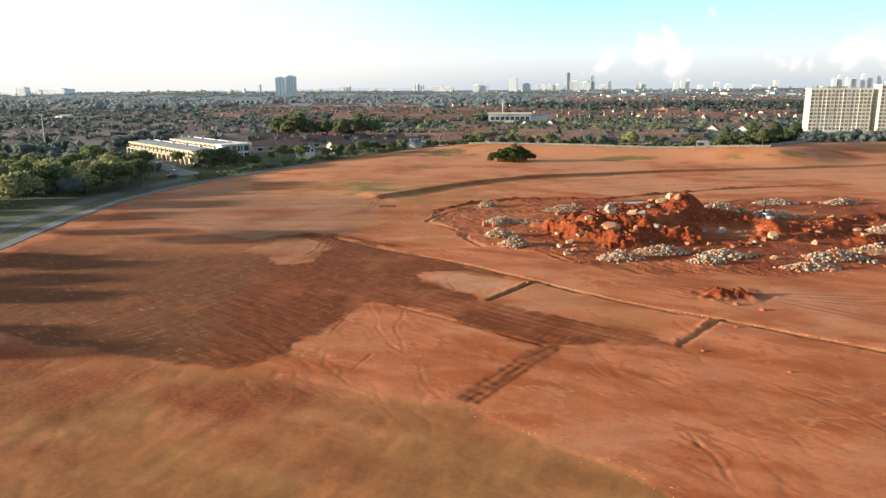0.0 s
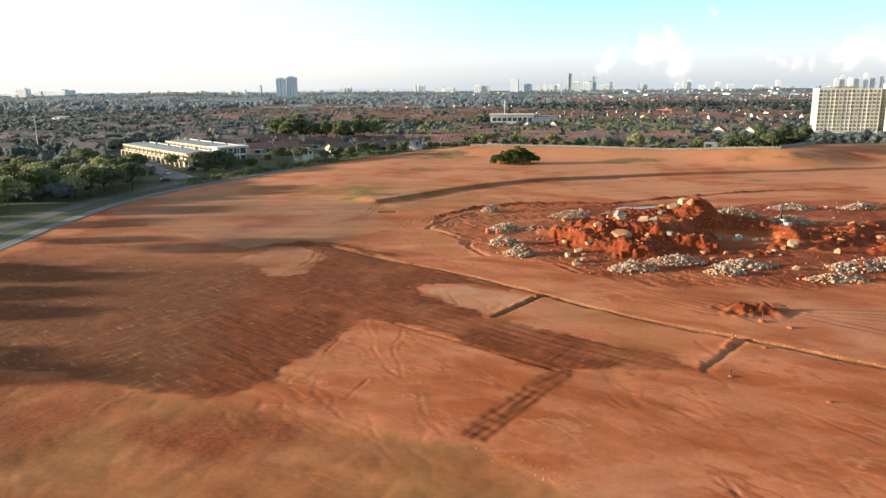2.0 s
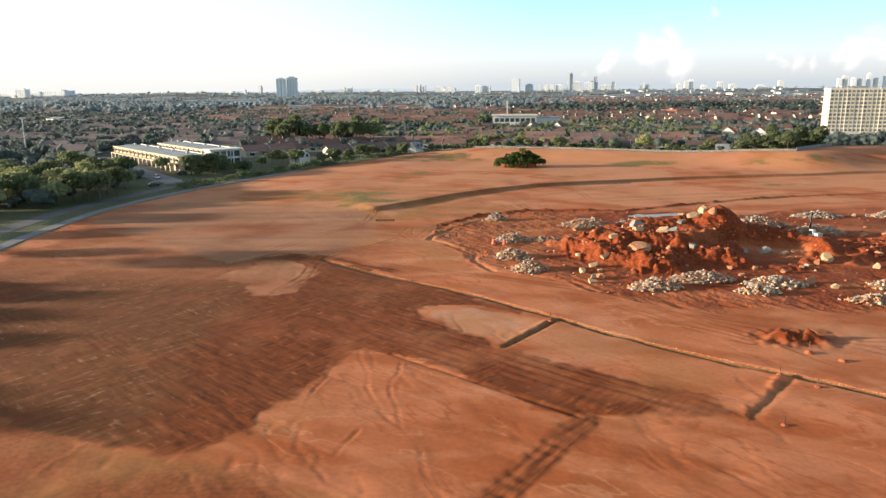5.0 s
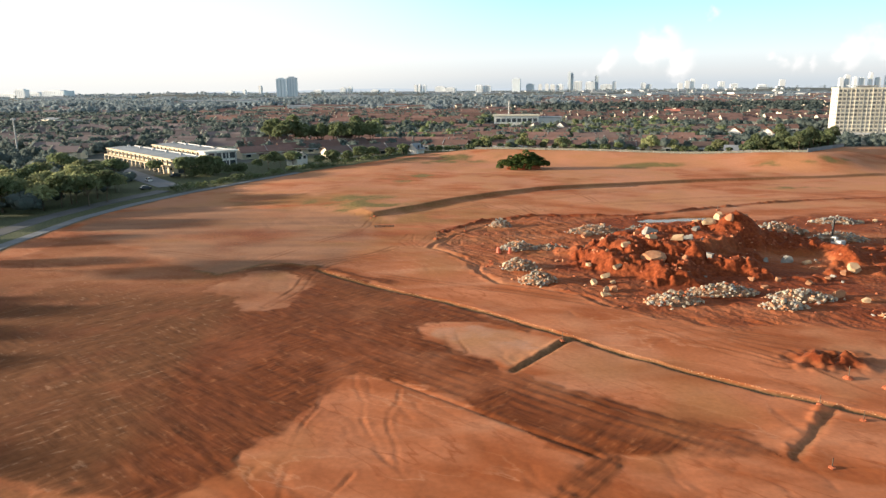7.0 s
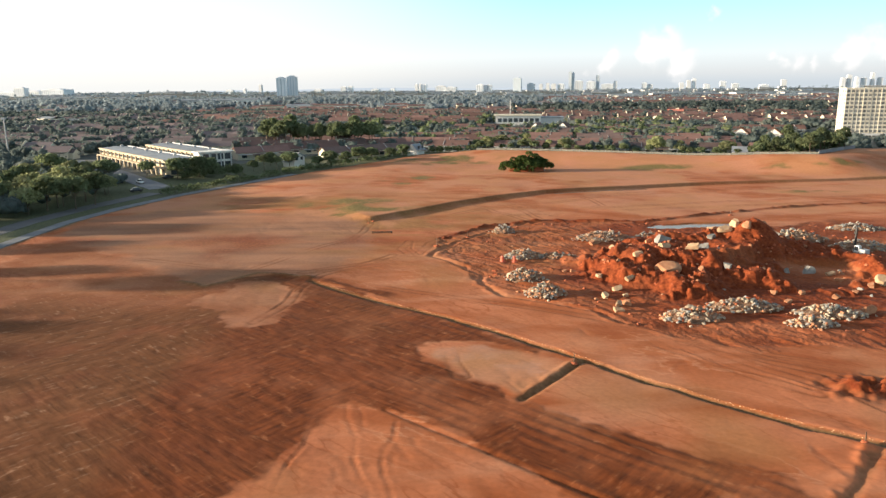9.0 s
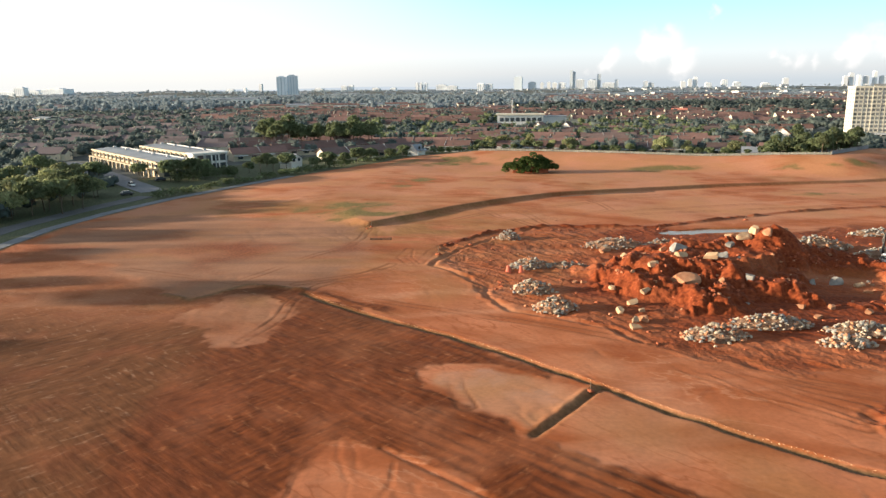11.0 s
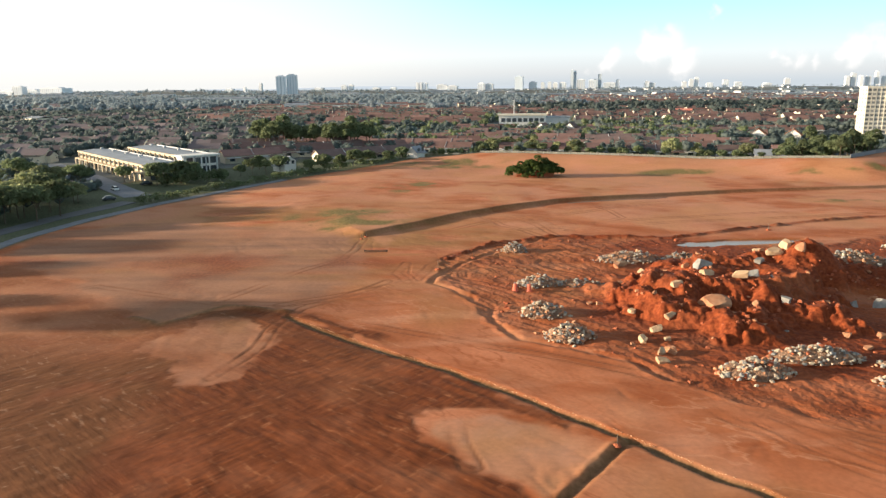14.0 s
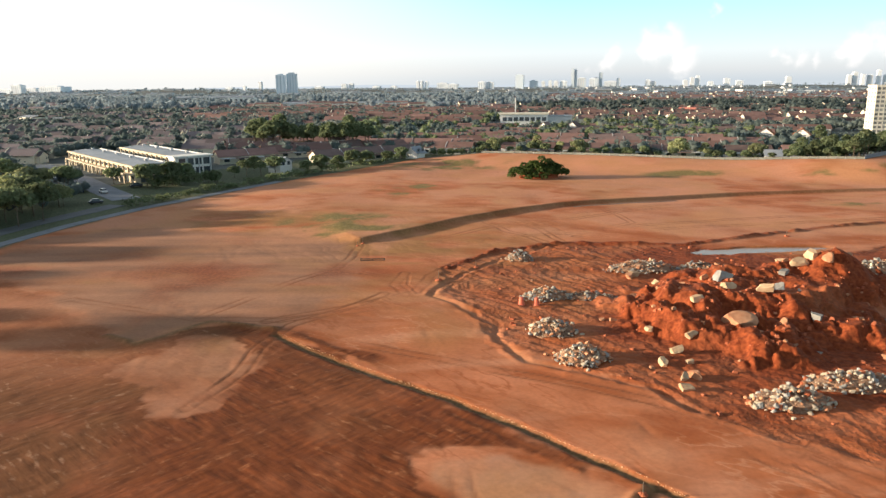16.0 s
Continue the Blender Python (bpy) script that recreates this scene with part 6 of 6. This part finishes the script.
for bz in (0.2, 0.5):
    part("rail", one_box(-2.6, -0.12, bz - 0.09, 2.6, -0.075, bz + 0.09, bevel=0.01), M_BARK, barrier)

# crawler drill on the mound
RIG = (87.5, 184.4)
rig = empty("drilling_rig", *RIG, gz(*RIG) + 0.02, 25, "small crawler drilling rig with white cab and dark mast", "machine")
for sx in (-0.9, 0.9):
    bm = bmesh.new()
    box(bm, sx - 0.28, -1.5, 0.02, sx + 0.28, 1.5, 0.7, bevel=0.18)
    track = part("track", bm, M_RUBBER, rig)
    for k in range(4):
        part("roller", rod(bmesh.new(), (sx - 0.3, -1.05 + k * 0.7, 0.34), (sx + 0.3, -1.05 + k * 0.7, 0.34), 0.2, sides=10), M_DARKMETAL, track)
part("deck", one_box(-0.95, -1.3, 0.7, 0.95, 1.4, 1.0, bevel=0.04), M_DARKMETAL, rig)
part("engine_cover", one_box(-0.85, -1.25, 1.0, 0.85, 0.1, 1.95, bevel=0.1), M_GREYWALL, rig)
cab = part("cab", one_box(-0.85, 0.15, 1.0, 0.1, 1.3, 2.6, bevel=0.08), M_CAR_W, rig, "white painted cab")
part("cab_window", one_box(-0.75, 1.28, 1.6, 0.0, 1.33, 2.4), M_GLASS, cab)
part("cab_window", one_box(-0.88, 0.3, 1.6, -0.83, 1.15, 2.4), M_GLASS, cab)
part("boom", rod(bmesh.new(), (0.45, 0.6, 1.1), (0.6, 2.0, 1.9), 0.14), M_DARKMETAL, rig)
mast_part = part("mast", one_box(0.45, 1.95, 0.4, 0.8, 2.25, 6.4, bevel=0.02), M_DARKMETAL, rig)
part("drill_rod", rod(bmesh.new(), (0.62, 2.32, 0.05), (0.62, 2.32, 5.9), 0.06), M_METAL, mast_part)
part("rotary_head", one_box(0.42, 2.26, 4.6, 0.82, 2.5, 5.3, bevel=0.04), M_DARKMETAL, mast_part)

# street lamps and tall pole on the left
def street_lamp(x, y, h=7.5, turn=0, label="grey steel street lamp with a single arm"):
    b = empty("street_lamp", x, y, gz(x, y), turn, label, "street lamp", "street lamps")
    part("pole", rod(bmesh.new(), (0, 0, -0.3), (0, 0, h), 0.09, 0.05), M_METAL, b)
    part("arm", rod(bmesh.new(), (0, 0, h - 0.1), (1.8, 0, h + 0.35), 0.06, 0.05), M_METAL, b)
    part("lantern", one_box(1.5, -0.16, h + 0.24, 2.4, 0.16, h + 0.42, bevel=0.04), M_GREYWALL, b)


for x, y in offset_line(dense([p for p in FIELD_EDGE if 153 < p[1] < 284], 48.0), 9.0)[:1]:
    street_lamp(x, y)
tall = empty("tall_pole", -222, 399.5, gz(-222, 399.5), 0, "very tall pale steel mast among the trees", "mast")
part("pole", rod(bmesh.new(), (0, 0, -0.5), (0, 0, 20.5), 0.42, 0.3), M_GREYWALL, tall)
part("head", one_box(-1.2, -0.25, 19.6, 1.2, 0.25, 20.6, bevel=0.05), M_GREYWALL, tall)


# parked cars and vans
def car(x, y, turn, paint, label):
    b = empty("car", x, y, gz(x, y) + 0.1, turn, label, "car", "parked cars")
    bm = bmesh.new()
    box(bm, -2.1, -0.85, 0.3, 2.1, 0.85, 0.95, bevel=0.16)
    part("body", bm, paint, b)
    bm = bmesh.new()
    r = bmesh.ops.create_cube(bm, size=1.0)
    for v in r["verts"]:
        top = v.co.z > 0
        v.co = Vector((v.co.x * (2.0 if top else 2.9) - 0.15, v.co.y * (1.3 if top else 1.6), 1.5 if top else 0.94))
    part("glasshouse", bm, M_GLASS, b)
    part("roof", one_box(-1.12, -0.64, 1.5, 0.82, 0.64, 1.56, bevel=0.02), paint, b)
    for sx in (-1.3, 1.3):
        for sy in (-0.82, 0.82):
            part("wheel", rod(bmesh.new(), (sx, sy - 0.1, 0.32), (sx, sy + 0.1, 0.32), 0.32, sides=12), M_RUBBER, b)


for k, (x, y, t) in enumerate([(-110, 287.2, 40), (-116, 305, 130), (-128, 309.7, -44), (-124, 305, -44), (-134, 316.8, -44), (-139, 322.7, -44), (-146, 331, -44), (-110, 316.8, 45)]):
    car(x, y, t, M_CAR_W if k == 1 else M_CAR_D, "small white parked car" if k == 1 else "small dark parked car")

# yellow-lit depot, salmon roofed kiosk, long sheds on the left
def shed(name, x, y, w, d, h, turn, wall, roof, label):
    b = empty(name, x, y, gz(x, y), turn, label, "building", "low sheds")
    part("wall", one_box(-w / 2, -d / 2, -1, w / 2, d / 2, h), wall, b)
    part("roof", gable(bmesh.new(), -w / 2, w / 2, -d / 2, d / 2, h + 0.1, h * 0.18, 0.6), roof, b)
    n = max(3, int(w / 7))
    for k in range(n):
        part("window", one_box(-w / 2 + (k + 0.25) * w / n, -d / 2 - 0.1, h * 0.4, -w / 2 + (k + 0.75) * w / n, -d / 2 + 0.1, h * 0.8), M_GLASS, b)


shed("depot", -362, 699.7, 22, 14, 8, -35, M_CREAM, M_ROOF_METAL, "low cream depot lit by the sun")
shed("depot", -338, 704.5, 20, 14, 6, -20, M_GREYWALL, M_ROOF_METAL, "low grey depot beside the cream one")
shed("kiosk", 248, 827.4, 16, 12, 7, -20, M_PINK, M_PINK, "salmon red gabled building")
shed("warehouse", -400, 1359.3, 150, 40, 12, 4, M_GREYWALL, M_ROOF_METAL, "long grey warehouse with white end")
shed("warehouse", -330, 1241.1, 40, 26, 14, 4, M_WHITE, M_ROOF_METAL, "white warehouse block with grey roof")
for k in range(9):
    shed("market_hall", -235 + k * 33, 1016 + (k % 3) * 16, 30, 20, 9, 5, (M_CREAM, M_WHITE)[k % 2], (M_ROOF_RED, M_ROOF_METAL, M_ROOF_RED)[k % 3], "long low hall with a bright roof in the sun")

for k, (x, y, w) in enumerate([(170, 2151.2, 110), (330, 2222.2, 140), (520, 2186.7, 90), (690, 2245.8, 150), (900, 2198.5, 120), (1090, 2269.4, 150), (1300, 2222.2, 130), (-60, 2245.8, 80), (430, 1773, 60), (820, 1796.6, 70)]):
    shed("warehouse", x, y, w, 40, 9, rnd.uniform(-8, 8), (M_WHITE, M_GREYWALL)[k % 2], M_ROOF_METAL, "long pale distant warehouse with a blue-grey roof")

# low thickets along the left and far border
def thicket(x, y, rx, ry, h, turn, cards, leaf, label, seed):
    r = np.random.default_rng(seed)
    b = empty("hedge", x, y, gz(x, y), turn, label, "hedge", "border thickets")
    lobes = []
    for k in range(14):
        a, q = r.uniform(0, 6.28), math.sqrt(r.random())
        lobes.append((math.cos(a) * q * rx, math.sin(a) * q * ry, h * r.uniform(0.3, 0.7), rx * 0.3, ry * 0.45, h * 0.42))
    v, f = leaf_cards(r, lobes, cards, 0.34)
    mesh_from("foliage", v.tolist(), f.tolist(), leaf, b)
    for k in range(4):
        px, py = r.uniform(-rx, rx) * 0.7, r.uniform(-ry, ry) * 0.6
        part("stem", rod(bmesh.new(), (px, py, -0.3), (px * 1.1, py * 1.1, h * 0.6), 0.06, 0.02, 5), M_BARK, b)


rnd = random.Random(77)
for k, (x, y) in enumerate(offset_line(dense([p for p in FIELD_EDGE if 279 < p[1] and p[0] < 20], 8.0), 6.5)):
    thicket(x, y, 4.6, 2.2, rnd.uniform(1.8, 3.4), 50, 420, M_LEAF, "dark untrimmed thicket on the field border", 300 + k)
for k, (x, y) in enumerate([(-97, 321.5), (-92, 326.2), (-102, 316.8), (-87, 332.1)]):
    thicket(x, y, 4.2, 2.4, 4.6, 42, 900, M_LEAF, "tall dark hedge in front of the shophouse end", 340 + k)
